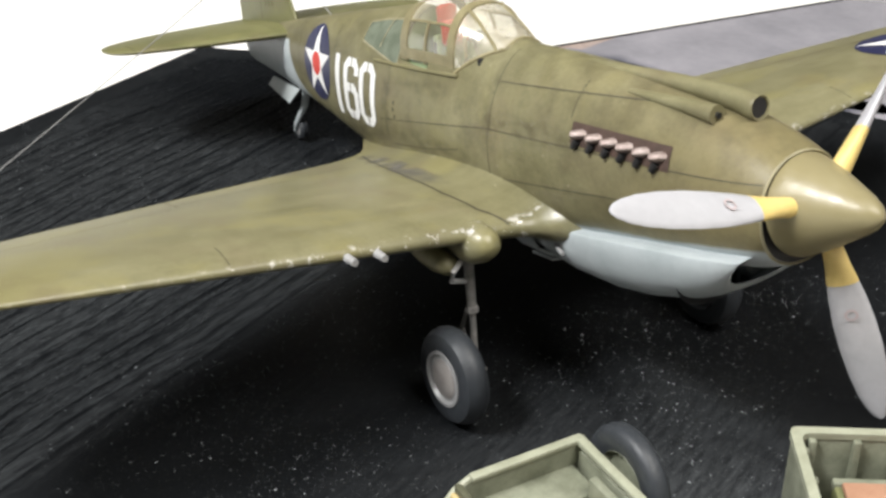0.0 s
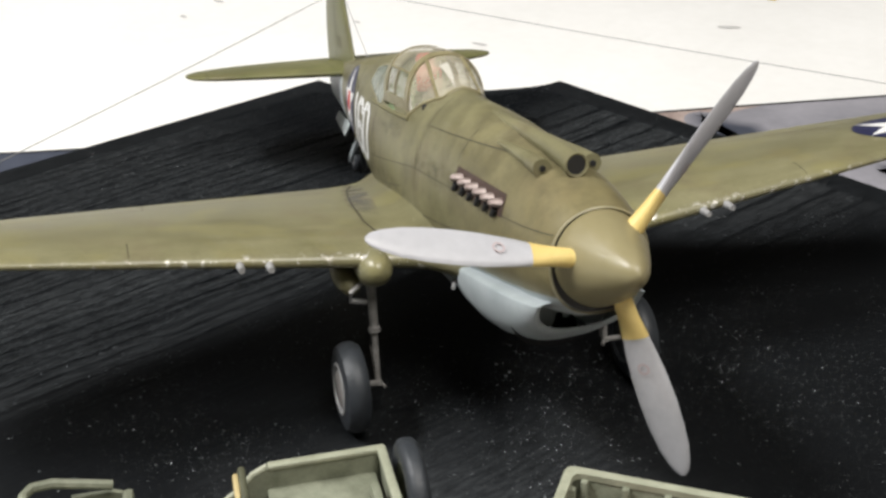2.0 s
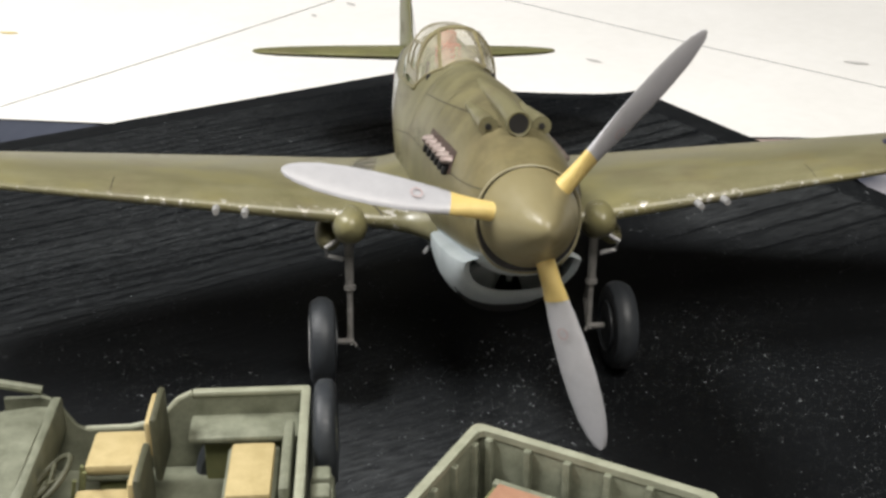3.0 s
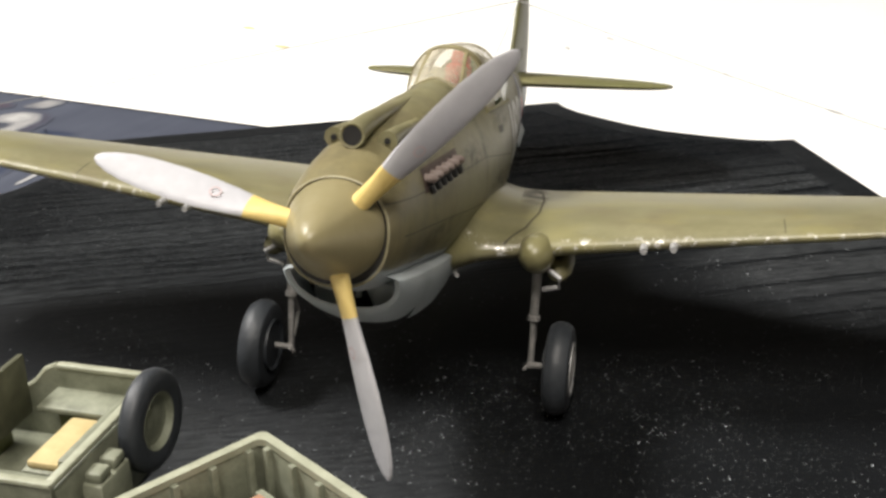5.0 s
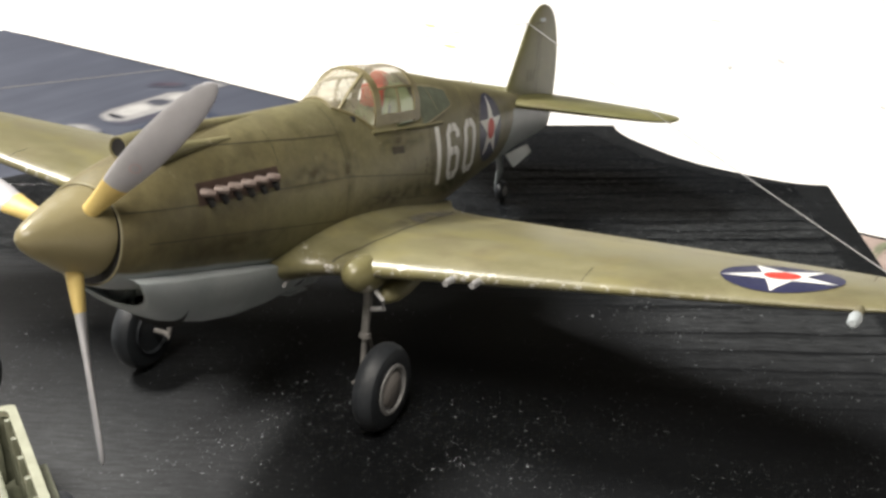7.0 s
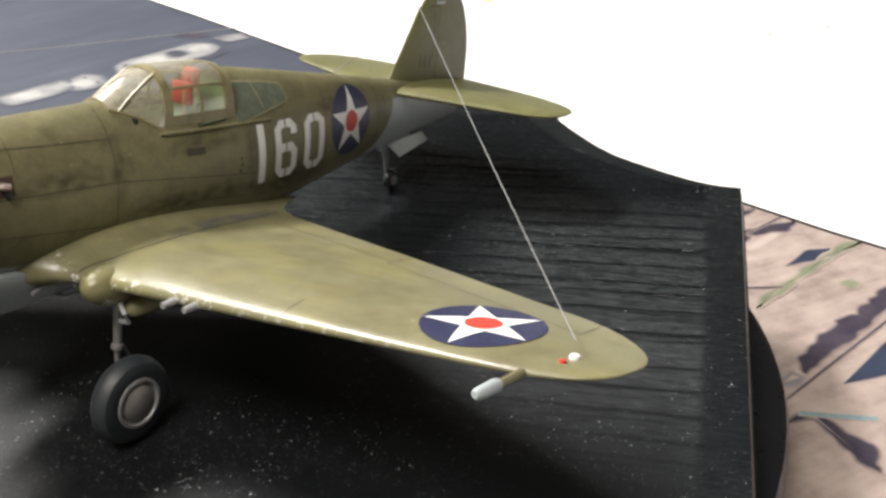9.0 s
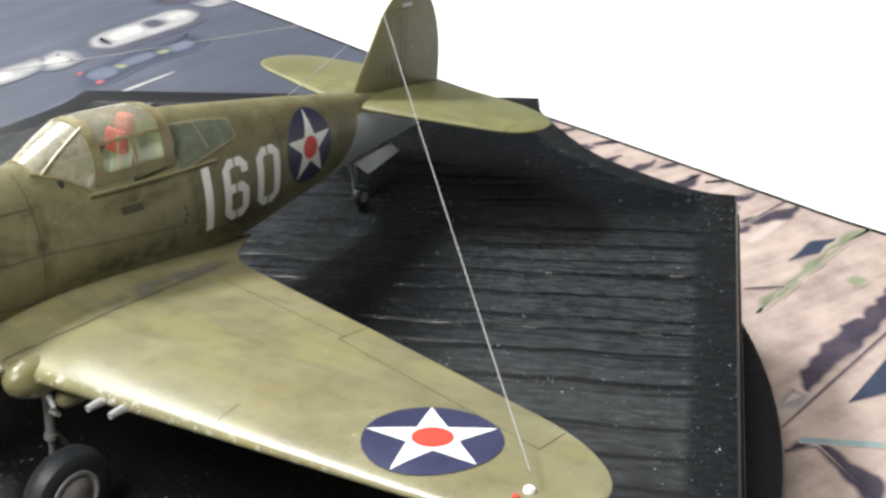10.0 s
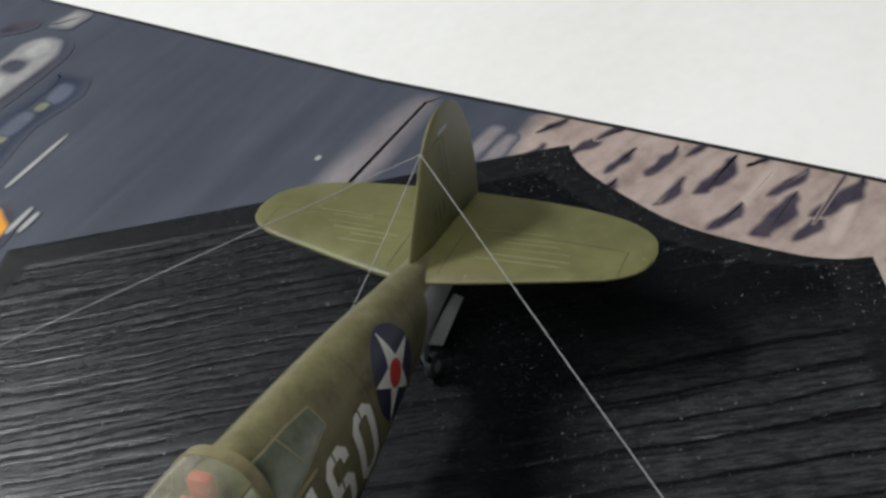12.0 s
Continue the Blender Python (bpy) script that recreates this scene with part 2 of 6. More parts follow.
def ink_colour(n, key):
    if key == "asphalt":
        return asphalt_colour(n)
    return sand_colour(n) if key == "sand" else mottled(n, *INK[key])


def ink(key, below):
    """Ink of one kind that blends, by the fade stored on its vertices, into the ink below it."""
    name = key + "_on_" + below
    if name not in M:
        n = Nodes("ink_" + name)
        fade = n.node("ShaderNodeAttribute")
        fade.attribute_name = "fade"
        n.set(color=n.mix(fade.outputs["Fac"], ink_colour(n, below), ink_colour(n, key)), rough=0.47, spec=0.3)
        M[name] = n.mat
    return M[name]


sheet_ink = Nodes("printed_asphalt")
sheet_ink.set(color=asphalt_colour(sheet_ink), rough=0.47, spec=0.3)
M["asphalt"] = sheet_ink.mat
M["tape"] = painted("yellow_mark", (0.55, 0.42, 0.12), (0.65, 0.52, 0.2), 0.7, 300.0, bump=0.02)
M["smudge"] = painted("grey_smudge", (0.42, 0.41, 0.40), (0.55, 0.54, 0.52), 0.7, 300.0, bump=0.02)


def table_material():
    n = Nodes("white_table_board")
    broad, fine = n.noise(7.0, 4.0, 0.6), n.noise(160.0, 4.0, 0.6)
    fac = n.math("ADD", n.math("MULTIPLY", broad, 0.7), n.math("MULTIPLY", fine, 0.3))
    n.set(color=n.ramp(fac, [(0.3, (0.74, 0.73, 0.70)), (0.6, (0.83, 0.82, 0.795))]), rough=0.55)
    n.bump(fine, 0.05, 0.0005)
    return n.mat


def plaque_material():
    """Black-stained wood: grain, dust specks, scuffs, and sheen painted as pale haze."""
    n = Nodes("black_stained_wood")
    turn = n.node("ShaderNodeMapping")
    turn.inputs["Rotation"].default_value = (0, 0, radians(3.0))
    n.link(n.coords(), turn.inputs["Vector"])

    def along(scale):
        m = n.node("ShaderNodeMapping")
        m.inputs["Scale"].default_value = scale
        n.link(turn.outputs[0], m.inputs["Vector"])
        return m.outputs[0]

    grain = n.noise(1.0, 5.0, 0.65, along((200.0, 1100.0, 100.0)))
    pore = n.noise(1.0, 4.0, 0.7, along((420.0, 2600.0, 300.0)))
    broad = n.noise(22.0, 3.0, 0.6)
    tone = n.math("ADD", n.math("MULTIPLY", grain, 0.5), n.math("MULTIPLY", broad, 0.5))
    base = n.ramp(tone, [(0.3, (0.0022, 0.0027, 0.0034)), (0.7, (0.0052, 0.0062, 0.0074))])
    warp = n.node("ShaderNodeTexNoise")
    warp.inputs["Scale"].default_value = 1500.0
    n.link(n.coords(), warp.inputs["Vector"])
    bend = n.node("ShaderNodeVectorMath")
    bend.operation = "MULTIPLY_ADD"
    bend.inputs[1].default_value = (0.0009, 0.0009, 0.0009)
    n.link(warp.outputs["Color"], bend.inputs[0])
    n.link(n.coords(), bend.inputs[2])

    def specks(scale, least, grow):
        v = n.node("ShaderNodeTexVoronoi")
        v.voronoi_dimensions = "2D"
        v.inputs["Scale"].default_value = scale
        n.link(bend.outputs[0], v.inputs["Vector"])
        picked = n.node("ShaderNodeSeparateColor")
        n.link(v.outputs["Color"], picked.inputs[0])
        return n.math("LESS_THAN", v.outputs["Distance"], n.math("MULTIPLY", n.math("SUBTRACT", picked.outputs[0], least), grow))

    cluster = n.ramp(n.noise(26.0, 3.0, 0.6), [(0.40, (0.10, 0.10, 0.10)), (0.58, (1, 1, 1))])
    tiny = n.math("MULTIPLY", specks(2300.0, 0.80, 1.5), cluster)
    fine = n.math("MULTIPLY", specks(1250.0, 0.90, 2.2), cluster)
    large = n.math("MULTIPLY", specks(560.0, 0.955, 2.6), n.math("ADD", n.math("MULTIPLY", cluster, 0.7), 0.3))
    wear_sheen, ridge = n.node("ShaderNodeAttribute"), n.node("ShaderNodeAttribute")
    dust = n.math("MAXIMUM", n.math("MULTIPLY", tiny, 0.16), n.math("MAXIMUM", n.math("MULTIPLY", fine, 0.42), n.math("MULTIPLY", large, 0.65)))
    wear_sheen.attribute_name, ridge.attribute_name = "wear_sheen", "ridge"
    worn, ridged = wear_sheen.outputs["Fac"], ridge.outputs["Fac"]
    dust = n.math("MULTIPLY", dust, n.math("SUBTRACT", 1.0, n.math("MULTIPLY", ridged, 0.5)))
    patchy = n.ramp(n.noise(45.0, 4.0, 0.65), [(0.36, (0.25, 0.25, 0.25)), (0.64, (1, 1, 1))])
    # Pale veil of rubbed ridge tops, and of the sheen painted near the nose
    haze = n.math("MULTIPLY", n.ramp(grain, [(0.40, (0.014, 0.014, 0.014)), (0.70, (0.06, 0.06, 0.06))]), worn)
    # Short pale streaks: scuffs, and glints of the grain painted into the colour
    scuff_glint = n.math("MULTIPLY", n.math("MULTIPLY", n.ramp(pore, [(0.57, (0, 0, 0)), (0.70, (0.16, 0.16, 0.16))]), n.math("ADD", n.math("MULTIPLY", worn, 0.8), 0.012)), patchy)
    dust = n.math("MAXIMUM", n.math("MAXIMUM", dust, scuff_glint), haze)
    n.set(color=n.mix(dust, base, (0.56, 0.60, 0.62)), rough=n.math("ADD", n.math("MULTIPLY", pore, 0.16), n.math("SUBTRACT", 0.37, n.math("MULTIPLY", ridged, 0.19))), spec=n.math("SUBTRACT", 0.38, n.math("MULTIPLY", ridged, 0.13)))
    brush = n.noise(1.0, 4.0, 0.65, along((1500.0, 500.0, 300.0)))
    relief = n.math("ADD", n.math("MULTIPLY", ridged, n.math("ADD", n.math("MULTIPLY", grain, 0.5), n.math("MULTIPLY", pore, 0.35))), n.math("MULTIPLY", brush, 0.25))
    n.bump(relief, 0.42, 0.0004)
    return n.mat


def soften(material):
    """Lets a stain fade out at its edge, by the fade stored on its vertices."""
    tree = material.node_tree
    fade, clear, mix = tree.nodes.new("ShaderNodeAttribute"), tree.nodes.new("ShaderNodeBsdfTransparent"), tree.nodes.new("ShaderNodeMixShader")
    fade.attribute_name = "fade"
    tree.links.new(fade.outputs["Fac"], mix.inputs[0])
    tree.links.new(clear.outputs[0], mix.inputs[1])
    tree.links.new(tree.nodes["Principled BSDF"].outputs[0], mix.inputs[2])
    tree.links.new(mix.outputs[0], tree.nodes["Material Output"].inputs["Surface"])


M["grime"] = painted("dark_grime", (0.035, 0.030, 0.019), (0.075, 0.064, 0.04), 0.5, 400.0, bump=0.05)
for key in ("walkway", "grime"):
    soften(M[key])


def clear_material(name, most, shine):
    """Thin clear styrene: see-through, glossy by angle, faintly yellowed, with pale haze imitating reflections."""
    n = Nodes(name)
    n.tree.nodes.remove(n.bsdf)
    clear, gloss, mix = n.node("ShaderNodeBsdfTransparent"), n.node("ShaderNodeBsdfGlossy"), n.node("ShaderNodeMixShader")
    clear.inputs[0].default_value = (0.95, 0.95, 0.91, 1)
    gloss.inputs["Roughness"].default_value = 0.17
    gloss.inputs["Color"].default_value = (1, 1, 1, 1)
    facing = n.node("ShaderNodeLayerWeight")
    facing.inputs["Blend"].default_value = 0.5
    n.link(n.math("ADD", n.math("MULTIPLY", n.math("POWER", facing.outputs["Facing"], 4.0), 0.6), shine), mix.inputs[0])
    n.link(clear.outputs[0], mix.inputs[1])
    n.link(gloss.outputs[0], mix.inputs[2])
    # Diffuse veil: cloudy plastic plus pane reflections put in as pale colour
    haze, last = n.node("ShaderNodeBsdfDiffuse"), n.node("ShaderNodeMixShader")
    haze.inputs[0].default_value = (0.62, 0.57, 0.44, 1)
    n.link(n.ramp(n.noise(160.0, 3.0, 0.6), [(0.35, (most * 0.45,) * 3), (0.7, (most,) * 3)]), last.inputs[0])
    n.link(mix.outputs[0], last.inputs[1])
    n.link(haze.outputs[0], last.inputs[2])
    n.link(last.outputs[0], n.out.inputs["Surface"])
    return n.mat


M["table"], M["plaque"], M["clear"], M["hazy"] = table_material(), plaque_material(), clear_material("clear_styrene", 0.52, 0.30), clear_material("hazy_styrene", 0.42, 0.16)
M["pane"] = clear_material("clear_side_styrene", 0.20, 0.14)

# ---- mesh tools, in millimetres ----
MM = 0.001


def part(name, bm, material, parent=None, label="", shift=(0, 0, 0), sharp=35):
    """Links a bmesh, in millimetres, as one mesh object in metres."""
    bmesh.ops.remove_doubles(bm, verts=bm.verts, dist=0.0005)
    bmesh.ops.recalc_face_normals(bm, faces=bm.faces)
    for v in bm.verts:
        v.co = (v.co + Vector(shift)) * MM
    mesh = bpy.data.meshes.new(name)
    bm.to_mesh(mesh)
    bm.free()
    mesh.materials.append(material)
    for p in mesh.polygons:
        p.use_smooth = True
    mesh.set_sharp_from_angle(angle=radians(sharp))
    ob = new(name, mesh)
    if parent:
        ob.parent = parent
    if label:
        tagged(ob, label)
    return ob


def thing(name, label, category, m=Matrix(), group="", kind=""):
    ob = new(name)
    ob.empty_display_size = 0.01
    ob.matrix_world = m
    return tagged(ob, label, category, group, kind)


def box(bm, lo, hi, bevel=0.0, m=None):
    """A box between two corners, its edges rounded."""
    made = bmesh.ops.create_cube(bm, size=1.0)["verts"]
    c, s = (Vector(lo) + Vector(hi)) / 2, Vector(hi) - Vector(lo)
    for v in made:
        v.co = Vector((v.co.x * s.x, v.co.y * s.y, v.co.z * s.z)) + c
    if bevel:
        edges = list({e for v in made for e in v.link_edges})
        made = bmesh.ops.bevel(bm, geom=edges, offset=bevel, segments=2, affect="EDGES", profile=0.5)["verts"]
    if m is not None:
        for v in {v for v in made if v.is_valid}:
            v.co = m @ v.co
    return bm


def loft(bm, rings, caps=True):
    rows = [[bm.verts.new(p) for p in ring] for ring in rings]
    n = len(rows[0])
    for a, b in zip(rows, rows[1:]):
        for i in range(n):
            bm.faces.new((a[i], a[(i + 1) % n], b[(i + 1) % n], b[i]))
    if caps:
        bm.faces.new(rows[0])
        bm.faces.new(rows[-1])
    return bm


def tube(bm, points, radii, n=12, squash=1.0):
    """A round rod along a line of points."""
    pts = [Vector(p) for p in points]
    if isinstance(radii, (int, float)):
        radii = [radii] * len(pts)
    rings = []
    for i, p in enumerate(pts):
        d = (pts[min(i + 1, len(pts) - 1)] - pts[max(i - 1, 0)]).normalized()
        u = d.orthogonal().normalized() if abs(d.z) > 0.9 else d.cross(Vector((0, 0, 1))).normalized()
        w = d.cross(u)
        rings.append([p + radii[i] * (math.cos(k * math.tau / n) * u + squash * math.sin(k * math.tau / n) * w) for k in range(n)])
    return loft(bm, rings)


def lathe(bm, profile, centre, axis="y", n=28):
    """Turns (radius, along) pairs round an axis."""
    rings = []
    for r, h in profile:
        ring = []
        for k in range(n):
            c, s = r * math.cos(k * math.tau / n), r * math.sin(k * math.tau / n)
            off = {"y": (c, h, s), "x": (h, c, s), "z": (c, s, h)}[axis]
            ring.append(Vector(centre) + Vector(off))
        rings.append(ring)
    return loft(bm, rings)


def flat_tris(poly):
    """Fan of triangles over a 2D outline, from its middle."""
    c = (sum(p[0] for p in poly) / len(poly), sum(p[1] for p in poly) / len(poly))
    return [(c, poly[i], poly[(i + 1) % len(poly)]) for i in range(len(poly))]


def split(tris, size):
    done = []
    work = list(tris)
    while work:
        a, b, c = work.pop()
        sides = [(math.dist(a, b), a, b, c), (math.dist(b, c), b, c, a), (math.dist(c, a), c, a, b)]
        d, p, q, o = max(sides)
        if d <= size:
            done.append((a, b, c))
        else:
            m = ((p[0] + q[0]) / 2, (p[1] + q[1]) / 2)
            work += [(p, m, o), (m, q, o)]
    return done


def decal(bm, tris, place, size=1.5):
    """Lays flat triangles on a curved surface: place(u, v) gives the point."""
    for tri in split(tris, size):
        try:
            bm.faces.new([bm.verts.new(place(*p)) for p in tri])
        except ValueError:
            pass
    return bm


def ribbon(points, width):
    """A 2D strip along a line of points, as triangles."""
    tris = []
    for (ax, ay), (bx, by) in zip(points, points[1:]):
        d = math.hypot(bx - ax, by - ay) or 1.0
        nx, ny = -(by - ay) / d * width / 2, (bx - ax) / d * width / 2
        a, b, c, e = (ax + nx, ay + ny), (bx + nx, by + ny), (bx - nx, by - ny), (ax - nx, ay - ny)
        tris += [(a, b, c), (a, c, e)]
    return tris


def disc2(cx, cy, r, n=28):
    return flat_tris([(cx + r * math.cos(k * math.tau / n), cy + r * math.sin(k * math.tau / n)) for k in range(n)])


def star2(cx, cy, r, turn=90.0):
    pts = []
    for k in range(10):
        q = r if k % 2 == 0 else r * 0.382
        a = radians(turn + 36 * k)
        pts.append((cx + q * math.cos(a), cy + q * math.sin(a)))
    return flat_tris(pts)


def ear_clip(poly):
    """Triangles over an outline that may bend inwards."""
    pts = list(poly)
    area = sum(a[0] * b[1] - b[0] * a[1] for a, b in zip(pts, pts[1:] + pts[:1]))
    if area < 0:
        pts.reverse()
    tris = []

    def turn(a, b, c):
        return (b[0] - a[0]) * (c[1] - a[1]) - (b[1] - a[1]) * (c[0] - a[0])

    while len(pts) > 3:
        for i in range(len(pts)):
            a, b, c = pts[i - 1], pts[i], pts[(i + 1) % len(pts)]
            if turn(a, b, c) <= 1e-9:
                continue
            if any(p not in (a, b, c) and turn(a, b, p) >= 0 and turn(b, c, p) >= 0 and turn(c, a, p) >= 0 for p in pts):
                continue
            tris.append((a, b, c))
            pts.pop(i)
            break
        else:
            break
    if len(pts) == 3:
        tris.append(tuple(pts))
    return tris

# ---- an unseen room, added, and the table ----


def slab(name, lo, hi, material, label, bevel=0.0):
    ob = part(name, box(bmesh.new(), lo, hi, bevel), material, None, "", sharp=30)
    return tagged(ob, label, name.split("_")[0], kind="structure")


FLOOR_MM, CEIL_MM = -48 - 740, CEIL_Z / MM
slab("floor", (-3400, -3400, FLOOR_MM - 60), (3400, 3400, FLOOR_MM), M["floor"], "plain grey floor of the room")
# Walls and ceiling stay out of view; their tones steer reflections and fill
slab("wall_east", (3400, -3500, FLOOR_MM - 60), (3500, 3500, CEIL_MM + 60), M["room"], "unseen grey wall, added to keep reflections dark")
slab("wall_west", (-3500, -3500, FLOOR_MM - 60), (-3400, 3500, CEIL_MM + 60), M["white_room"], "unseen cream wall, added to bounce warm light")
slab("wall_north", (-3400, 3400, FLOOR_MM - 60), (3400, 3500, CEIL_MM + 60), M["room"], "unseen grey wall, added to keep reflections dark")
slab("wall_south", (-3400, -3500, FLOOR_MM - 60), (3400, -3400, CEIL_MM + 60), M["room"], "unseen grey wall, added to keep reflections dark")
slab("ceiling", (-3400, -3400, CEIL_MM), (3400, 3400, CEIL_MM + 60), M["room"], "unseen grey ceiling, added above the table")

table = thing("table", "large white table with a smooth matt top", "table", pose(0.25, 0, TABLE_Z))
part("tabletop", box(bmesh.new(), (-900, -1100, -30), (900, 1100, 0), 4), M["table"], table)
for sx in (-1, 1):
    for sy in (-1, 1):
        part("leg", box(bmesh.new(), (sx * 820 - 25, sy * 1020 - 25, -740), (sx * 820 + 25, sy * 1020 + 25, -30), 3), M["room"], table)

# stray marks on the white top
for mx, my, w, h, a, key in ((443, 196, 9, 3, 70, "tape"), (405, 164, 9, 3, 75, "tape"), (343, -261, 6, 4, 10, "tape"), (310, -219, 10, 4, 60, "smudge"), (441, -2, 7, 3, 30, "smudge"),
                             (420, 18, 6, 3, 15, "smudge"), (515, 52, 8, 3, 80, "smudge"), (327, -104, 8, 3, 40, "smudge"), (380, -60, 5, 2, 20, "smudge")):
    bm = bmesh.new()
    n = 11
    edge = [(w / 2 * math.cos(k * math.tau / n) * (0.75 + 0.5 * random.random()), h / 2 * math.sin(k * math.tau / n) * (0.75 + 0.5 * random.random())) for k in range(n)]
    decal(bm, flat_tris(edge), lambda u, v: (u, v, 0.0), 20)
    mark = part("scrap", bm, M[key])
    mark.matrix_world = pose(mx * MM, my * MM, TABLE_Z + 0.0003, 0, 0, a)
    tagged(mark, "small yellow scrap lying on the white table" if key == "tape" else "small grey smudge on the white table top", "scrap", "scraps on the table")

# ---- the printed street mat under the stand ----
MAT_Z = TABLE_Z * 1000 + 0.6
EDGE = [(-420, 173), (-300, 197), (-150, 221), (-80, 231), (0, 247), (90, 264), (180, 286), (280, 310), (420, 340)]


def edge_x(y):
    return float(np.interp(y, [p[0] for p in EDGE], [p[1] for p in EDGE]))


mat = thing("printed_mat", "flat printed aerial street picture lying on the white table", "printed mat", pose(0, 0, MAT_Z * MM))
bm = bmesh.new()
steps = 84
rows = []
for i in range(steps + 1):
    y = -420 + 840 * i / steps
    x1 = edge_x(y) + 0.5 * noise.noise((y * 0.06, 3.1, 0))
    rows.append([bm.verts.new((x, y, z)) for x, z in ((-330, 0), (x1, 0), (x1, -0.55))])
for a, b in zip(rows, rows[1:]):
    bm.faces.new((a[0], b[0], b[1], a[1]))
    bm.faces.new((a[1], b[1], b[2], a[2]))
part("sheet", bm, M["asphalt"], mat, "blue-grey printed asphalt")
LAYER = [0.02]


def printed(name, outlines, key, label="", blur=1.2, rounds=2, on="asphalt"):
    """Printed shapes, each a part on a layer of its own above the sheet, with a blurred edge."""
    for poly in outlines:
        LAYER[0] += 0.004
        area = sum(p[0] * q[1] - q[0] * p[1] for p, q in zip(poly, poly[1:] + poly[:1]))
        pts = poly if area > 0 else poly[::-1]
        for _ in range(rounds):
            pts = [(p[0] * (1 - f) + q[0] * f, p[1] * (1 - f) + q[1] * f) for p, q in zip(pts, pts[1:] + pts[:1]) for f in (0.22, 0.78)]
        n = len(pts)
        mid = Vector((sum(p[0] for p in pts) / n, sum(p[1] for p in pts) / n))
        inner, outer = [], []
        for k in range(n):
            p, q, r = Vector(pts[k - 1]), Vector(pts[k]), Vector(pts[(k + 1) % n])
            t = ((q - p).normalized() + (r - q).normalized()).normalized()
            o = Vector((t.y, -t.x))
            inner.append(tuple(q - o * min(blur * 0.5, 0.25 * (q - mid).length)))
            outer.append(tuple(q + o * blur * 0.5))
        bm = bmesh.new()
        fade = bm.verts.layers.float.new("fade")
        index = {}

        def vert(p, f):
            x = min(p[0], edge_x(p[1]) - 1.2)
            k = (round(x, 4), round(p[1], 4))
            if k not in index:
                index[k] = bm.verts.new((x, p[1], LAYER[0]))
                index[k][fade] = f
            return index[k]

        for tri in ear_clip(inner):
            vs = [vert(p, 1.0) for p in tri]
            if len(set(vs)) == 3 and not bm.faces.get(vs):
                bm.faces.new(vs)
        for k in range(n):
            vs = [vert(inner[k - 1], 1.0), vert(outer[k - 1], 0.0), vert(outer[k], 0.0), vert(inner[k], 1.0)]
            if len(set(vs)) == 4 and not bm.faces.get(vs):
                bm.faces.new(vs)
        part(name, bm, ink(key, on), mat, label)


def ragged(poly, size=3.0, amount=1.0):
    """An outline with more points and an uneven edge."""
    out = []
    for (ax, ay), (bx, by) in zip(poly, poly[1:] + poly[:1]):
        k = max(1, int(math.dist((ax, ay), (bx, by)) / size))
        for i in range(k):
            f = i / k
            out.append((ax + (bx - ax) * f + amount * (random.random() - 0.5), ay + (by - ay) * f + amount * (random.random() - 0.5)))
    return out


printed("sand_area", [[(-323.3, 26.7), (57.1, 32.0), (145.2, 35.0), (213.8, 34.0), (256, 30.0), (253.3, 16.7), (242.4, -62.4), (230.4, -167.9), (212.6, -376.7), (-306.0, -376.7)]], "sand", "pinkish sand-coloured print", 6.0)
printed("concrete_area", [[(-306, -134), (60, -131), (140, -136), (224, -142), (212, -376), (-306, -376)]], "concrete_print", "grey-lilac print", 4.0, on="sand")
printed("concrete_stain", [ragged([(213, -152), (197, -168), (176, -170), (168, -158), (193, -147)], 6, 4), ragged([(150, -190), (128, -200), (110, -215), (120, -190)], 6, 4)], "asphalt_dark", "dark stain on the grey print", 10.0, on="concrete_print")
printed("kerb_stripe", [[(201.0, 89.7), (252.5, 75.4), (257.7, 63.1), (216.9, 71.3), (176.1, 81.5)]], "kerb_print", "pale stripe beside the printed road", 7.0)


def blots(name, rows, key, label, soft=0.55):
    """Printed soft-edged patches: centre, length, width and slant of each."""
    for cx, cy, l, w, a in rows:
        l, w = 1.12 * l, 0.72 * w
        LAYER[0] += 0.004
        bm = bmesh.new()
        fade = bm.verts.layers.float.new("fade")
        c, s = math.cos(radians(a)), math.sin(radians(a))
        seed = random.uniform(0, 50)
        centre = bm.verts.new((cx, cy, LAYER[0]))
        centre[fade] = 1.0
        last = None
        for f, strength in ((1 - soft, 1.0), (1 - soft * 0.5, 0.72), (1.0, 0.3), (1.0 + soft * 0.6, 0.0)):
            ring = []
            for k in range(26):
                t = math.tau * k / 26
                r = f * (1 + 0.5 * noise.noise((seed + 1.3 * math.cos(t), 1.3 * math.sin(t), 0.4)))
                u, v = r * l / 2 * math.copysign(abs(math.cos(t)) ** 0.8, math.cos(t)), r * w / 2 * math.copysign(abs(math.sin(t)) ** 0.8, math.sin(t))
                y = cy + s * u + c * v
                ring.append(bm.verts.new((min(cx + c * u - s * v, edge_x(y) - 1.4), y, LAYER[0])))
                ring[-1][fade] = strength
            for k in range(26):
                bm.faces.new((ring[k - 1], ring[k], centre) if last is None else (ring[k - 1], ring[k], last[k], last[k - 1]))
            last = ring
        part(name, bm, ink(key, "asphalt"), mat, label)


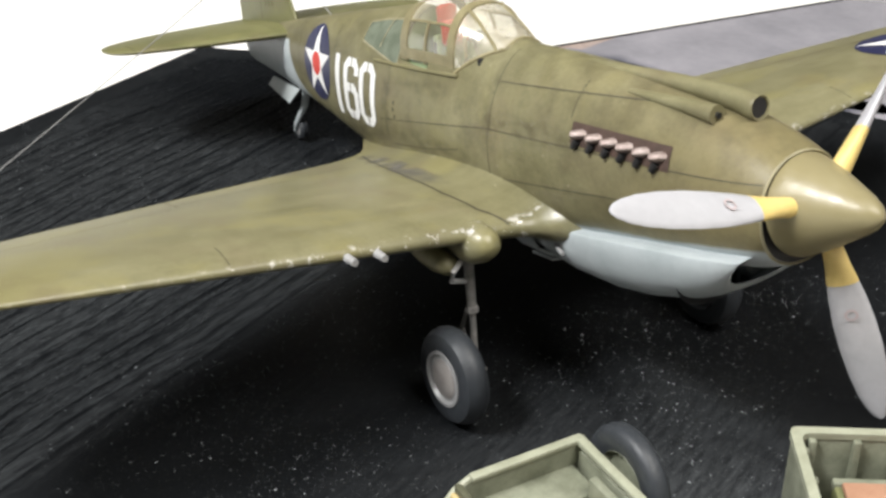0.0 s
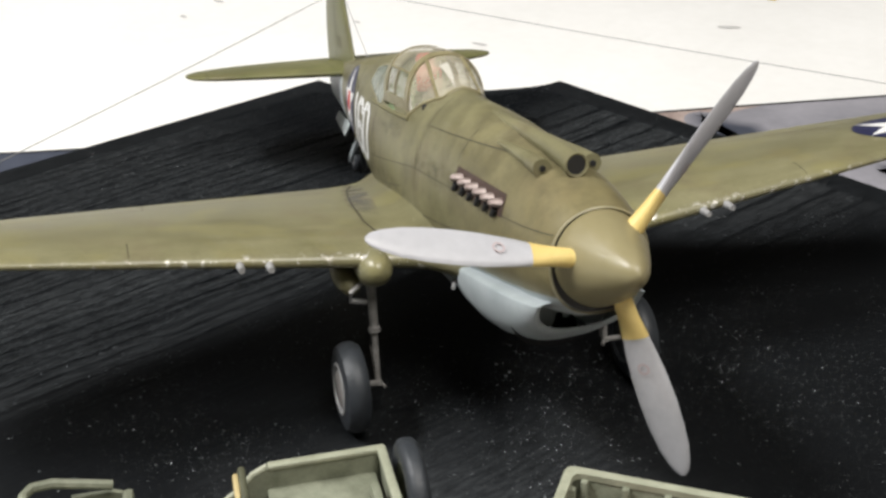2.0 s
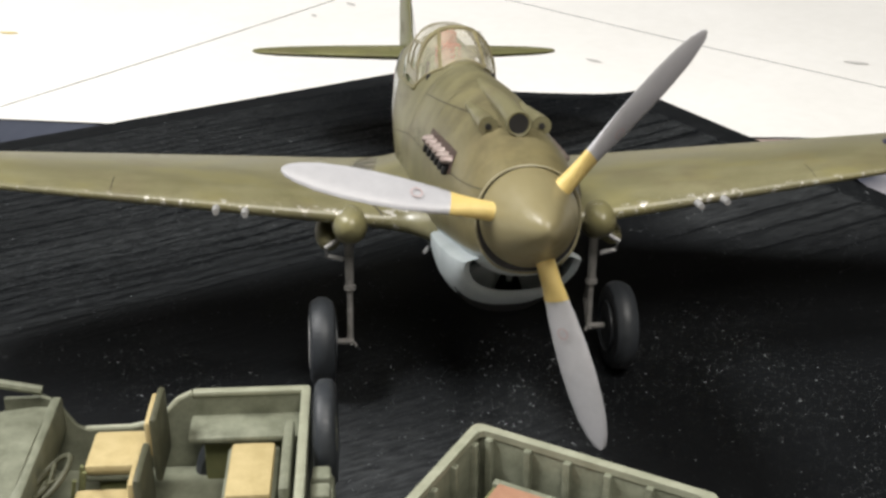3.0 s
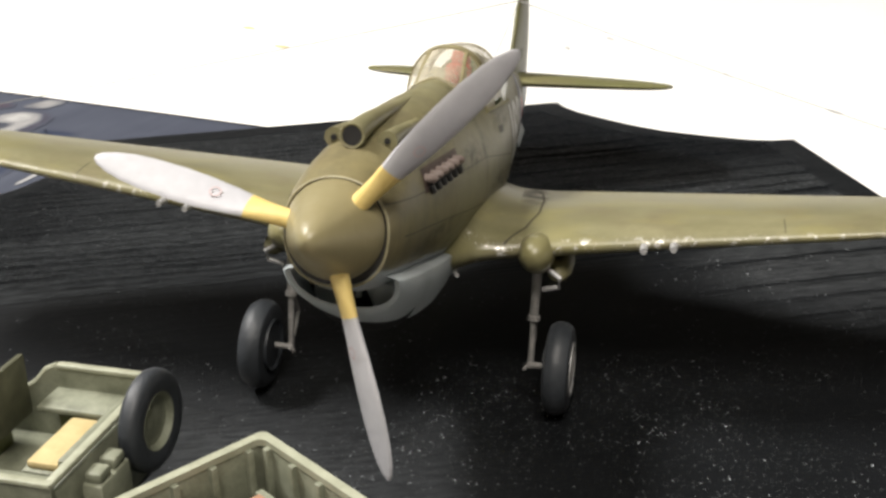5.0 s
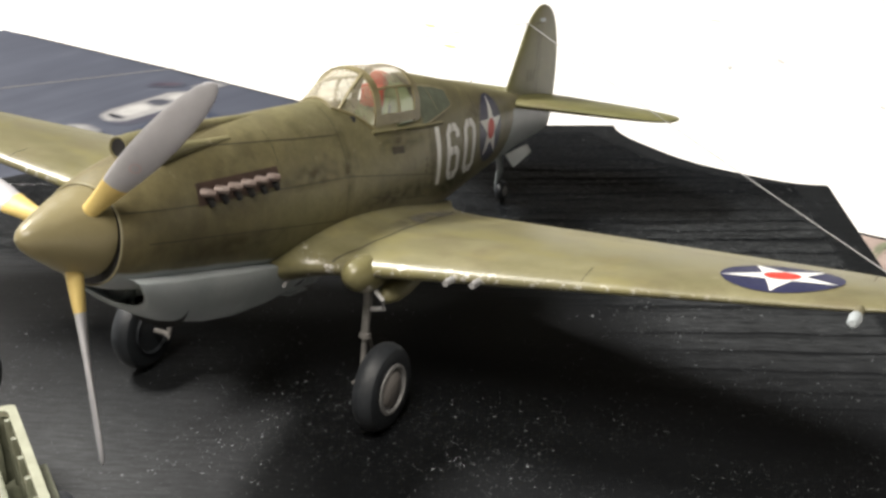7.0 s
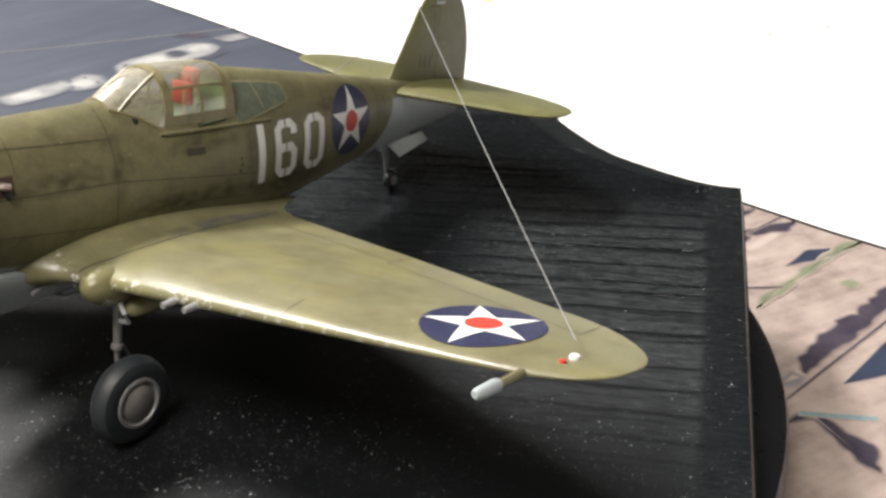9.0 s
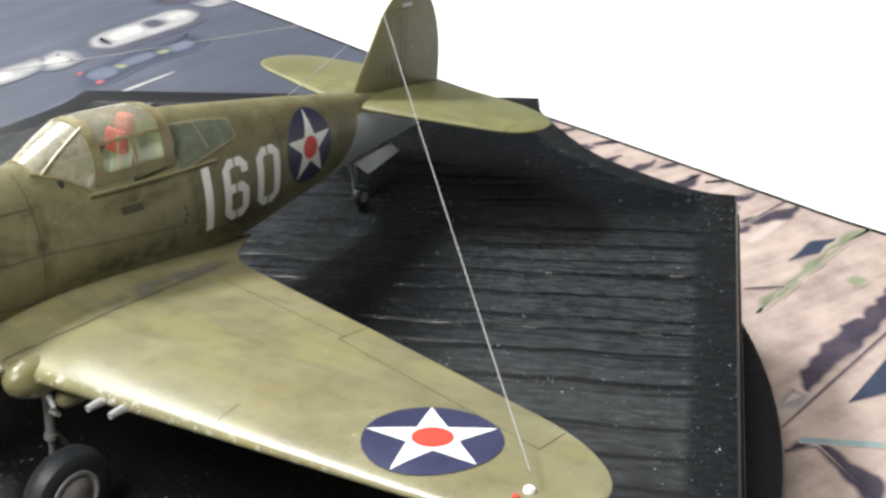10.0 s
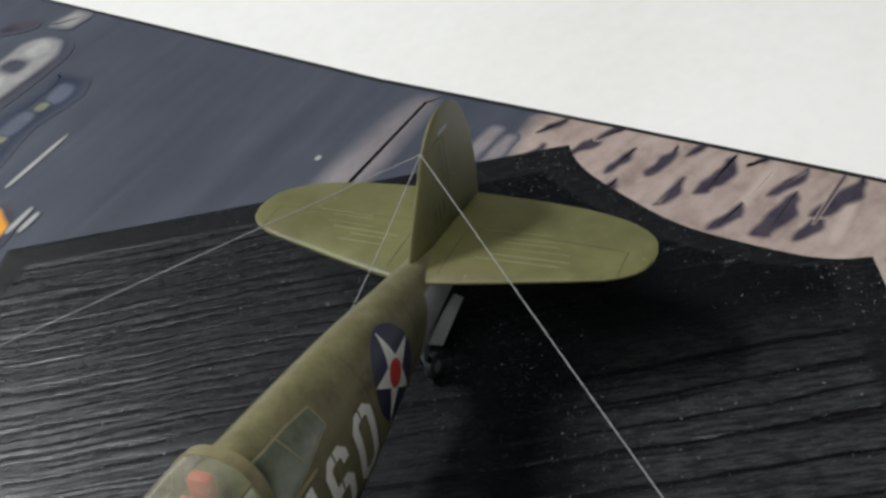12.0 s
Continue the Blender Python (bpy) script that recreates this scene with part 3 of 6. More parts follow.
blots("road_shade", ((222, 112, 60, 12, -16), (170, 150, 120, 16, -14), (205, 152, 70, 9, -14)), "asphalt_dark", "darker patch of the printed road", 0.8)
printed("verge_bar", [ragged([(226, 48), (244, 42), (243, 38), (225, 43)], 4, 1.0), ragged([(224, 41), (240, 36), (239, 32.5), (223, 36.5)], 4, 1.0)], "kerb_print", "pale bars beside the printed road", 2.5)
printed("footpath", [[(208, -31.5), (233, -41), (233.5, -44), (208.5, -35)], [(207, -59.5), (229, -63.5), (229, -66.5), (206, -63)]], "sand_pale", "pale printed footpath", 1.6, on="sand")
for x0, y0, x1, y1, w in ((214, -14, 227, -19, 6), (220, -22.5, 238, -31, 9), (207, -30, 219, -36, 7), (206, -41, 225, -49, 9), (222, -42.5, 235, -50.5, 6), (206, -51, 217, -57, 7), (216, -54.5, 233, -65, 9),
                          (226, -8.5, 240, -14, 6), (232, 17, 243, 8, 6), (226, 3, 238, -2.5, 5), (213, 4, 224, -0.5, 6), (240, 10, 250, 2, 5), (219, 20, 231, 14, 6), (236, -18, 243, -22, 4), (234, -36, 239, -40, 3.5), (228, 29, 237, 24, 5), (241, 28, 250, 21, 5)):
    k = random.uniform(0.1, 0.4)
    printed("shade_patch", [ragged([(x0, y0), (x0 + (x1 - x0) * k, y0 + (y1 - y0) * k + 0.8), (x1, y1), (x1 + 0.5, y1 - 1.2), (x0 + (x1 - x0) * 0.55, y0 + (y1 - y0) * 0.55 - 0.72 * w), (x0 + 0.8, y0 - w * 0.5)], 2.5, 1.3)], "shade_print", "dark slanting shade patch", 1.5, 1, on="sand")
printed("blue_patch", [ragged([(202, -74.5), (215, -76), (221, -82.5), (210, -80.5)], 3, 0.6)], "blue_print", "dark blue slanting patch", 1.0, 1, on="sand")
printed("hedge", [ragged([(150, -98), (157, -95.5), (168, -96.5), (179, -97.5), (186, -100.5), (200, -101.5), (214, -105), (210, -110), (184, -106), (170, -104), (159, -102), (148, -101)], 2.2, 2.0)], "shade_print", "ragged dark printed hedge", 1.4, 1, on="sand")
printed("hedge_shade", [ragged([(141, -95.5), (149, -97), (148, -101), (142, -100)], 2.0, 1.5)], "kerb_print", "", 2.5, 1, on="sand")
printed("green_verge", [ragged([(174, -77.5), (193, -80.5), (215, -84.5), (230, -88.5), (226, -83.5), (197, -78.5), (180, -75.5)], 2.5, 1.4), ragged([(200, -91), (204, -92.5), (202.5, -96.5), (198.5, -95)], 2, 0.6)], "green_print", "grey-green verge", 1.6, on="sand")
printed("path_edge", [[(134, -99.6), (180, -107.4), (212, -113), (212, -114), (180, -108.3), (134, -100.4)], [(184, -69.5), (190, -78.5), (189, -78.8), (183, -70)], [(213, -55.4), (234, -60.6), (234, -61.6), (213, -56.2)]], "shade_print", "thin dark path edge", 0.6, 1, on="sand")
printed("printed_roof", [[(150, -109.5), (172, -111.5), (206, -117), (196, -124), (160, -117.5)]], "blue_print", "dark printed roof", 0.8, 0, on="sand")
printed("roof_shade", [ragged([(126, -103.5), (133, -105.5), (134, -111), (130, -117), (129, -124), (119, -129), (121, -123), (127, -115), (131, -109)], 2.0, 1.2)], "shade_print", "ragged dark shade", 1.4, 1, on="sand")
printed("teal_line", [[(133, -104.5), (140.5, -121), (138.8, -121.6), (131.4, -105.5)]], "teal_print", "thin teal line of the print", 1.0, 0, on="sand")
printed("lane_line", [[(193.6, 195.6), (222.5, 190.1), (223.3, 188.4), (194.5, 193.2)], [(120.9, 210.1), (158.8, 202.6), (158.7, 200.5), (120.8, 207.9)], [(221, 92.8), (223.2, 92.4), (222.8, 90.8), (220.8, 91.2)]], "white_print", "white lane line", 0.9)
printed("truck_shade", [ragged([(202, 225), (197, 216), (198, 206), (224, 207), (245, 199), (253, 203), (256, 216), (244, 217), (229, 223), (213, 224)], 4, 1.5)], "blue_print", "dark blue printed truck", 4.5)
printed("truck_panel", [[(203, 222), (201, 210.5), (213, 209.5), (215.5, 221)], [(219, 219.5), (218, 211.5), (232, 208.5), (234, 216.5)], [(239, 212), (238, 204), (249, 203), (251, 212)]], "car_roof", "slate-blue panel of the printed truck", 2.4, 2, on="blue_print")
printed("tail_light", [[(200, 211.5), (203, 211), (202.6, 208), (199.6, 208.4)], [(202.5, 226), (205, 225.5), (204.8, 223.4), (202.3, 223.8)]], "red_print", "red tail light of the printed truck", 1.0, 0, on="blue_print")
printed("truck_load", [[(234, 213), (239, 212), (238.5, 207.5), (233.5, 208.5)], [(215, 218), (219, 217), (218.5, 211.5), (215, 212.5)]], "green_print", "grey-green load of the printed truck", 1.6, 1, on="blue_print")
printed("car_shade", [[(226, 240), (227, 230.5), (268, 221.5), (277, 228), (277, 234), (240, 242)]], "shade_print", "dark shade beside the printed car", 6.0)
printed("white_car", [ragged([(232, 251.5), (226.5, 243), (229, 234.5), (267, 225.5), (276, 230), (278, 238), (274, 245.5), (240, 253)], 5, 0.6)], "car_print", "printed pale grey car", 3.0)
printed("car_roof", [[(239, 249.4), (234.6, 238.8), (250, 235.6), (254, 246)], [(267.5, 243), (275.5, 237.5), (272.5, 230.4), (264, 233)]], "white_print", "white roof of the printed car", 2.6, 2, on="car_print")
printed("car_glass", [[(256, 246.5), (263, 245), (262.5, 234), (253.5, 235)], [(235.4, 250), (231.4, 243), (232.4, 238.6), (233.8, 241)]], "glass_print", "dark glass of the printed car", 4.0, 3, on="car_print")
printed("far_car", [ragged([(286, 242), (285, 232), (294, 228.5), (297, 236)], 4, 0.8), ragged([(203, 252), (200, 240), (206, 236), (214, 236), (218, 246), (216, 255)], 4, 0.8), ragged([(175, 262), (174, 248), (192, 244), (205, 247), (206, 256)], 4, 0.8)], "car_print", "blurred printed white car", 4.5)
printed("far_car_roof", [[(205, 250), (203.4, 241), (211, 239), (214, 249)], [(179, 259), (178, 250), (190, 247.6), (192, 257)]], "white_print", "", 2.0, on="car_print")
printed("dim_car", [[(278, 263), (284, 264), (290, 251), (284, 248)]], "shade_print", "dim printed car", 4.0)
printed("taxi_shade", [[(140, 187), (151, 180), (177, 176), (187, 187), (184, 192), (150, 192)]], "shade_print", "", 2.0)
printed("taxi", [ragged([(138, 201), (150, 205), (161, 202.5), (181, 197.5), (185, 190), (177, 180), (151, 184), (140, 188)], 5, 0.8)], "taxi_print", "printed orange taxi", 1.8)
printed("taxi_glass", [[(163.5, 200), (168, 196.5), (167.5, 186.5), (162, 188.5)]], "glass_print", "dark glass of the printed taxi", 1.2, 1, on="taxi_print")
printed("taxi_sign", [[(157, 196), (160.5, 195.4), (160, 190), (156.4, 190.6)]], "white_print", "white roof sign of the printed taxi", 1.0, 1, on="taxi_print")
printed("crossing_stripe", [[(174.4, 180.2), (187, 178.6), (186.4, 176.8), (174, 178)], [(175.6, 176), (185, 174.6), (184.6, 172.8), (175.2, 174)]], "white_print", "white crossing stripes")
border = bmesh.new()
ends = [(edge_x(y) - 0.2, edge_x(y) - 1.6, y) for y in range(-400, 401, 10)]
for (a0, a1, ya), (b0, b1, yb) in zip(ends, ends[1:]):
    border.faces.new([border.verts.new(p) for p in ((a0, ya, 0.3), (b0, yb, 0.3), (b1, yb, 0.3), (a1, ya, 0.3))])
part("print_border", border, M["black"], mat, "dark border line of the print")

# ---- the turntable and the wooden plaque ----
disc = thing("turntable", "round black plastic turntable under the wooden plaque", "turntable", pose(0.046, 0.016, TABLE_Z + 0.0010))
part("turning_plate", lathe(bmesh.new(), [(20, 9), (138, 9), (139.5, 9.6), (140, 11), (140, 19), (139.4, 20.4), (138, 20.8), (134, 20.3), (130, 20.9), (20, 20.9)], (0, 0, 0), "z", 120), M["rubber_disc"], disc)
part("foot", lathe(bmesh.new(), [(20, 0), (92, 0), (94, 2), (90, 8), (86, 9), (20, 9)], (0, 0, 0), "z", 72), M["rubber_disc"], disc)

PLQ_W, PLQ_L = 246.0, 305.0
E1, E2, KX, KY = (-0.4055, 0.9141), (-0.9141, -0.4055), 209.0, -53.6


def corner_cut(b, far):
    """How far a rounded-in corner eats into the edge at the distance b from the plaque's end."""
    phi = np.linspace(0, math.pi / 2, 60)
    r = 48.3 + 5.2 * np.abs(np.cos(2 * phi)) ** 4
    return float(np.interp(b, (r * np.cos(phi))[::-1], (r * np.sin(phi))[::-1], right=0.0))


def plaque_row(b):
    cut = corner_cut(min(b, PLQ_L - b), 0)
    return cut, PLQ_W - cut


def groove_lines(least, most):
    """Uneven spacing of the grain ridges across the plaque's length."""
    lines = [-8.0]
    while lines[-1] < PLQ_L + 12:
        lines.append(lines[-1] + random.uniform(least, most))
    return np.array(lines), [random.uniform(0.3, 1.0) ** 1.6 for k in lines]


BROAD_RIDGES, CLOSE_RIDGES = groove_lines(3.6, 13.0), groove_lines(1.8, 4.6)


def ramp01(v, lo, hi):
    return min(1.0, max(0.0, (v - lo) / (hi - lo)))


def rubbed(a, b):
    """How weathered the plaque is: deep ridges near both long edges, smoother in the middle; high a also gets painted
    glints.
    """
    return max(1.2 * ramp01(a, 66, 48) * ramp01(b, 60, 84) * ramp01(b, 180, 140), ramp01(a, 78, 105) * ramp01(b, 113, 106) * (1.1 * ramp01(b, 70, 78) + 0.85 * ramp01(b, 78, 70) * (0.35 + 0.65 * ramp01(a, 205, 185))))


def ridged(a, b):
    """How deep the grain stands out: strong towards the tail end, nearly planed flat under the nose."""
    grained = 0.16 * ramp01(a, 128, 150) * ramp01(b, 196, 176)
    return max(grained, 0.03 + 0.97 * ramp01(b + 6 * noise.noise((a * 0.03, 0.5, 1.7)), 134 - 16 * ramp01(a, 60, 150), 112 - 12 * ramp01(a, 60, 150)))


def tooth(lines, a, v, seed):
    """One set of ridges: each rises slowly, then drops; its depth varies along the grain."""
    marks, depths = lines
    k = max(0, int(np.searchsorted(marks, v)) - 1)
    f = (v - marks[k]) / (marks[k + 1] - marks[k])
    rise = (0.55 + 0.45 * f / 0.9 if f > 0.08 else f / 0.08 * 0.59) if f < 0.9 else (1 - f) / 0.1
    depth = 0.7 + 0.8 * noise.noise((a * 0.03, k * 3.1, seed)) + 0.7 * noise.noise((a * 0.4, k * 1.7, seed + 2))
    return depths[k] * max(0.12, depth) * (rise - 0.85), rise


def wood_z(a, b):
    """Height of the ridged grain, how rubbed or painted with sheen it is, and how strongly it is ridged."""
    v = b + 2.2 * noise.noise((a * 0.018, b * 0.02, 0.3)) + 0.6 * noise.noise((a * 0.08, b * 0.05, 2.3))
    deep = ridged(a, b)
    close = ramp01(a, 75, 125)
    broad_z, broad_rise = tooth(BROAD_RIDGES, a, v, 7.7)
    close_z, close_rise = tooth(CLOSE_RIDGES, a, v + 0.8 * noise.noise((a * 0.05, b * 0.1, 6.1)), 3.3)
    fine = noise.noise((v * 0.9, a * 0.05, 5.2))
    z = deep * ((1 - 0.75 * close) * 0.46 * broad_z + (0.25 + 0.75 * close) * (0.20 - 0.09 * ramp01(a, 130, 165)) * close_z + 0.12 * fine + 0.08 * noise.noise((v * 2.3, a * 0.09, 8.8)))
    rise = close_rise * close + broad_rise * (1 - close)
    # Lamp sheen on the board, painted as a round pale patch
    sheen_patch = 1.3 * ramp01(math.hypot((a - 172) * 0.8, (b - 200) * 0.8) + 6 * noise.noise((a * 0.06, b * 0.06, 4.4)), 44, 14)
    return z, max(rubbed(a, b) * min(1.0, max(0.0, 3.0 * rise - 1.2 + fine)), sheen_patch), deep


plaque = thing("wooden_plaque", "black-stained wooden plaque with concave corners and ridged grain", "plaque",
               Matrix(((E1[0], E2[0], 0, KX * MM), (E1[1], E2[1], 0, KY * MM), (0, 0, 1, 0), (0, 0, 0, 1))))
bm = bmesh.new()
wear_sheen, ridge = bm.verts.layers.float.new("wear_sheen"), bm.verts.layers.float.new("ridge")
rows = []
count = 130
for j in range(901):
    b = PLQ_L * j / 900
    lo, hi = plaque_row(b)
    row = []
    for i in range(count + 1):
        a = lo + (hi - lo) * i / count
        rim = min(a - lo, hi - a, b, PLQ_L - b)
        f = min(1.0, max(0.0, (rim - 7.5) / 1.2))
        height, rub, deep = wood_z(a, b)
        z = f * (height - 0.15) + (1 - f) * (0.0 + 0.06 * noise.noise((a * 0.3, b * 0.3, 4)))
        if rim < 0.6:
            z -= 0.12
        row.append(bm.verts.new((a, b, z)))
        row[-1][wear_sheen] = rub * f + 0.25 * (1 - f)
        row[-1][ridge] = deep * f + 0.6 * (1 - f)
    rows.append(row)
for r0, r1 in zip(rows, rows[1:]):
    for i in range(count):
        bm.faces.new((r0[i], r0[i + 1], r1[i + 1], r1[i]))
edge_points = rows[0] + [r[-1] for r in rows[1:]] + rows[-1][-2::-1] + [r[0] for r in rows[-2:0:-1]]
middle = Vector((PLQ_W / 2, PLQ_L / 2, 0))
edge_points = [v.co.copy() for v in edge_points]
part("board", bm, M["plaque"], plaque, sharp=50)
bm = bmesh.new()
last = [bm.verts.new(p) for p in edge_points]
for z, out in ((-3.0, 0.7), (-5.0, 0.2), (-5.6, 1.4), (-12.0, 2.0), (-15.5, 1.2), (-19.9, 1.0)):
    ring = []
    for p in edge_points:
        d = (p - middle).to_2d().normalized()
        ring.append(bm.verts.new((p.x + d.x * out, p.y + d.y * out, z)))
    for i in range(len(ring)):
        k = (i + 1) % len(ring)
        bm.faces.new((last[i], last[k], ring[k], ring[i]))
    last = ring
bm.faces.new(last)
part("edge_moulding", bm, M["plaque"], plaque, sharp=50)

# ---- the model aeroplane: x aft of the propeller, y to its right, z up ----
P0 = Vector((49.0, 0.0, -41.2))
plane = thing("model_aeroplane", "olive-drab plastic model of a wartime fighter aeroplane on its wheels", "model aeroplane", pose(0, 0, 0, 1.83, 0, 0) @ pose(0, 0, 0, 0, 11.03, 0))


def fit(name, bm, key, parent=None, label="", sharp=35):
    return part(name, bm, M[key], parent or plane, label, -P0, sharp)


# stations: x, top, bottom, half width, widest height
STATIONS = [
    (3.2, 7.0, -8.4, 7.45, -0.4), (6, 8.3, -9.6, 8.2, -0.5), (12, 10.2, -10.8, 8.8, -0.5), (20, 11.6, -12.0, 9.0, -0.6), (30, 12.7, -13.2, 9.5, -1.0),
    (40, 13.5, -14.2, 10.1, -1.5), (50, 14.1, -15.0, 10.6, -1.8), (62, 14.5, -15.9, 11.0, -2.0), (70, 15.8, -16.4, 11.2, -2.0), (80, 17.0, -16.8, 11.2, -2.0),
    (90, 17.9, -16.8, 10.7, -1.6), (97, 18.3, -16.2, 10.1, -1.2), (105, 17.2, -15.0, 9.5, -0.6), (115, 15.8, -13.1, 8.6, 0.2), (125, 14.4, -11.2, 7.6, 1.0),
    (135, 13.0, -9.4, 6.5, 1.8), (145, 11.5, -7.8, 5.3, 2.4), (155, 10.0, -6.2, 4.2, 2.8), (165, 8.7, -4.8, 3.1, 3.0), (175, 7.6, -3.6, 2.1, 2.8), (184, 6.5, -2.6, 1.1, 2.4), (187, 5.6, -1.6, 0.5, 2.2),
]
ST = np.array(STATIONS)
FX = np.arange(3.2, 187.01, 1.0)
FS = np.stack([np.interp(FX, ST[:, 0], ST[:, k]) for k in range(1, 5)], 1)
for _ in range(3):
    FS[1:-1] = (FS[:-2] + 2 * FS[1:-1] + FS[2:]) / 4
N_LOW = 2.35


def n_up(x):
    """How square the upper half of a section is."""
    return float(np.interp(x, (40, 66, 100, 130), (2.1, 1.68, 1.68, 2.05)))


def station(x):
    return [float(np.interp(x, FX, FS[:, k])) for k in range(4)]


def body_y(x, z):
    """Half width of the fuselage at a height."""
    top, bot, hw, zc = station(x)
    n, s = (n_up(x), (z - zc) / (top - zc)) if z > zc else (N_LOW, (zc - z) / (zc - bot))
    return hw * max(0.0, 1 - min(1.0, s) ** n) ** (1 / n)


def body_top(x, y):
    top, bot, hw, zc = station(x)
    return zc + (top - zc) * max(0.0, 1 - min(1.0, abs(y) / hw) ** n_up(x)) ** (1 / n_up(x))


def body_ring(x, n=48, grow=0.0):
    top, bot, hw, zc = station(x)
    ring = []
    for k in range(n):
        a = math.tau * k / n
        c, s = math.cos(a), math.sin(a)
        e = 2 / (n_up(x) if s > 0 else N_LOW)
        ring.append((x, math.copysign(abs(c) ** e, c) * (hw + grow), zc + math.copysign(abs(s) ** e, s) * ((top - zc if s > 0 else zc - bot) + grow)))
    return ring


COCK0, COCK1, SILL = 67.0, 93.0, 9.8
bm = bmesh.new()
loft(bm, [body_ring(x) for x in FX])



def screen_foot(y):
    """How far aft the windscreen's foot stands on the fuselage."""
    return 65.0 + 2.05 * max(0.0, abs(y) - 3.4)


gone = [f for f in bm.faces if screen_foot(f.calc_center_median().y) + 0.8 < f.calc_center_median().x < COCK1 and f.calc_center_median().z > SILL]
bmesh.ops.delete(bm, geom=gone, context="FACES")
fit("fuselage", bm, "fuselage", label="olive fuselage with a neutral grey belly", sharp=50)

bm = bmesh.new()
rings = []
for x in np.arange(COCK0 - 2, COCK1 + 2.6, 1.5):
    y = body_y(x, SILL) - 0.5
    rings.append([(x, -y, SILL + 0.2), (x, -y, 4), (x, -y + 1.5, 2), (x, y - 1.5, 2), (x, y, 4), (x, y, SILL + 0.2)])
rows = [[bm.verts.new(p) for p in r] for r in rings]
for a, b in zip(rows, rows[1:]):
    for i in range(5):
        bm.faces.new((a[i], a[i + 1], b[i + 1], b[i]))
bm.faces.new(rows[0])
bm.faces.new(rows[-1])
tub = fit("cockpit_tub", bm, "cockpit", label="pale green cockpit interior")
bm = box(bmesh.new(), (87.2, -3.3, 3), (89.0, 3.3, 13.5), 0.5, None)
box(bm, (80, -3.3, 3.0), (88, 3.3, 5.0), 0.5)
fit("seat", bm, "cockpit", tub)
bm = box(bmesh.new(), (85.6, -2.6, 11.5), (87.2, 2.6, 16.2), 0.7)
fit("seat_back_pad", bm, "seat_red", tub, "red seat back pad")
fit("head_pad", box(bmesh.new(), (87.4, -1.9, 14.8), (89.8, 1.9, 18.8), 0.9), "seat_red", tub, "red head pad")
fit("seat_belt", box(bmesh.new(), (85.3, -1.9, 6.5), (85.7, -1.2, 15.6), 0.15), "canvas", tub, "tan seat belt")
fit("instrument_panel", box(bmesh.new(), (68.4, -6.5, 6), (69.2, 6.5, 12), 0.2), "black", tub, "black instrument panel")
bm = bmesh.new()
tube(bm, [(78, 0, 3), (77, 0, 9.5)], 0.35, 8)
tube(bm, [(84.5, -5.5, 4), (86.8, -4.0, 12.5)], 0.3, 8)
tube(bm, [(84.5, 5.5, 4), (86.8, 4.0, 12.5)], 0.3, 8)
fit("control_stick", bm, "black", tub)

# canopy of clear plastic with painted frames
CAN_TOP = [(62.8, 14.45), (66, 16.1), (70, 17.9), (74, 19.5), (76, 20.1), (80, 20.4), (88, 20.2), (92, 19.8), (96, 18.6)]


def canopy_point(x, a, grow=0.0):
    """A point of the canopy at station x; a runs from 0 at the right sill to 180 at the left."""
    top = float(np.interp(x, [p[0] for p in CAN_TOP], [p[1] for p in CAN_TOP]))
    foot = min(SILL - 0.4, top - 1.0)
    hw = body_y(x, foot) + 0.12
    n = 2.45
    c, s = math.cos(radians(a)), math.sin(radians(a))
    return (x, math.copysign(abs(c) ** (2 / n), c) * (0.94 * hw + grow), foot + abs(s) ** (2 / n) * (top - foot + grow))


def canopy_strip(bm, a, b, w0, steps, grow=0.22, along=False):
    """A frame strip between two (x, angle) points."""
    pts = []
    for i in range(steps + 1):
        f = i / steps
        x, ang = a[0] + (b[0] - a[0]) * f, a[1] + (b[1] - a[1]) * f
        if along:
            pts.append([canopy_point(x, ang - w0, grow), canopy_point(x, ang + w0, grow), canopy_point(x, ang + w0, -0.1), canopy_point(x, ang - w0, -0.1)])
        else:
            pts.append([canopy_point(x - w0, ang, grow), canopy_point(x + w0, ang, grow), canopy_point(x + w0, ang, -0.1), canopy_point(x - w0, ang, -0.1)])
    return loft(bm, pts)


bm = bmesh.new()
angles = list(range(0, 181, 6))
grid = []
for i in range(9):
    f = i / 8
    row = []
    for a in angles:
        hoop = Vector(canopy_point(75.6, a))
        y = max(-8.3, min(8.3, hoop.y * 0.985))
        x = min(75.4, screen_foot(y))
        foot = Vector((x, y, min(hoop.z - 0.02, body_top(x, y) - 0.1)))
        swell = 0.25 * math.sin(math.pi * f) * max(0.25, 1 - max(0.0, abs(y) - 3.6) / 3.5)
        row.append(bm.verts.new(foot.lerp(hoop, f) + swell * Vector((-0.45, 0, 0.9))))
    grid.append(row)
for r0, r1 in zip(grid, grid[1:]):
    for i in range(len(r0) - 1):
        bm.faces.new((r0[i], r0[i + 1], r1[i + 1], r1[i]))
canopy = fit("windscreen", bm, "clear", label="clear glossy windscreen with olive frames", sharp=60)
for a in (68, 112):
    hoop = Vector(canopy_point(75.6, a, 0.1))
    y = math.copysign(4.1, hoop.y)
    foot = Vector((screen_foot(y), y, body_top(screen_foot(y), y) + 0.05))
    bent = [foot.lerp(hoop, k / 6) + 0.3 * math.sin(math.pi * k / 6) * Vector((-0.45, 0, 0.9)) for k in range(7)]
    fit("windscreen_post", tube(bmesh.new(), bent, 0.42, 8, 0.6), "canopy_frame", canopy)
foot_line = []
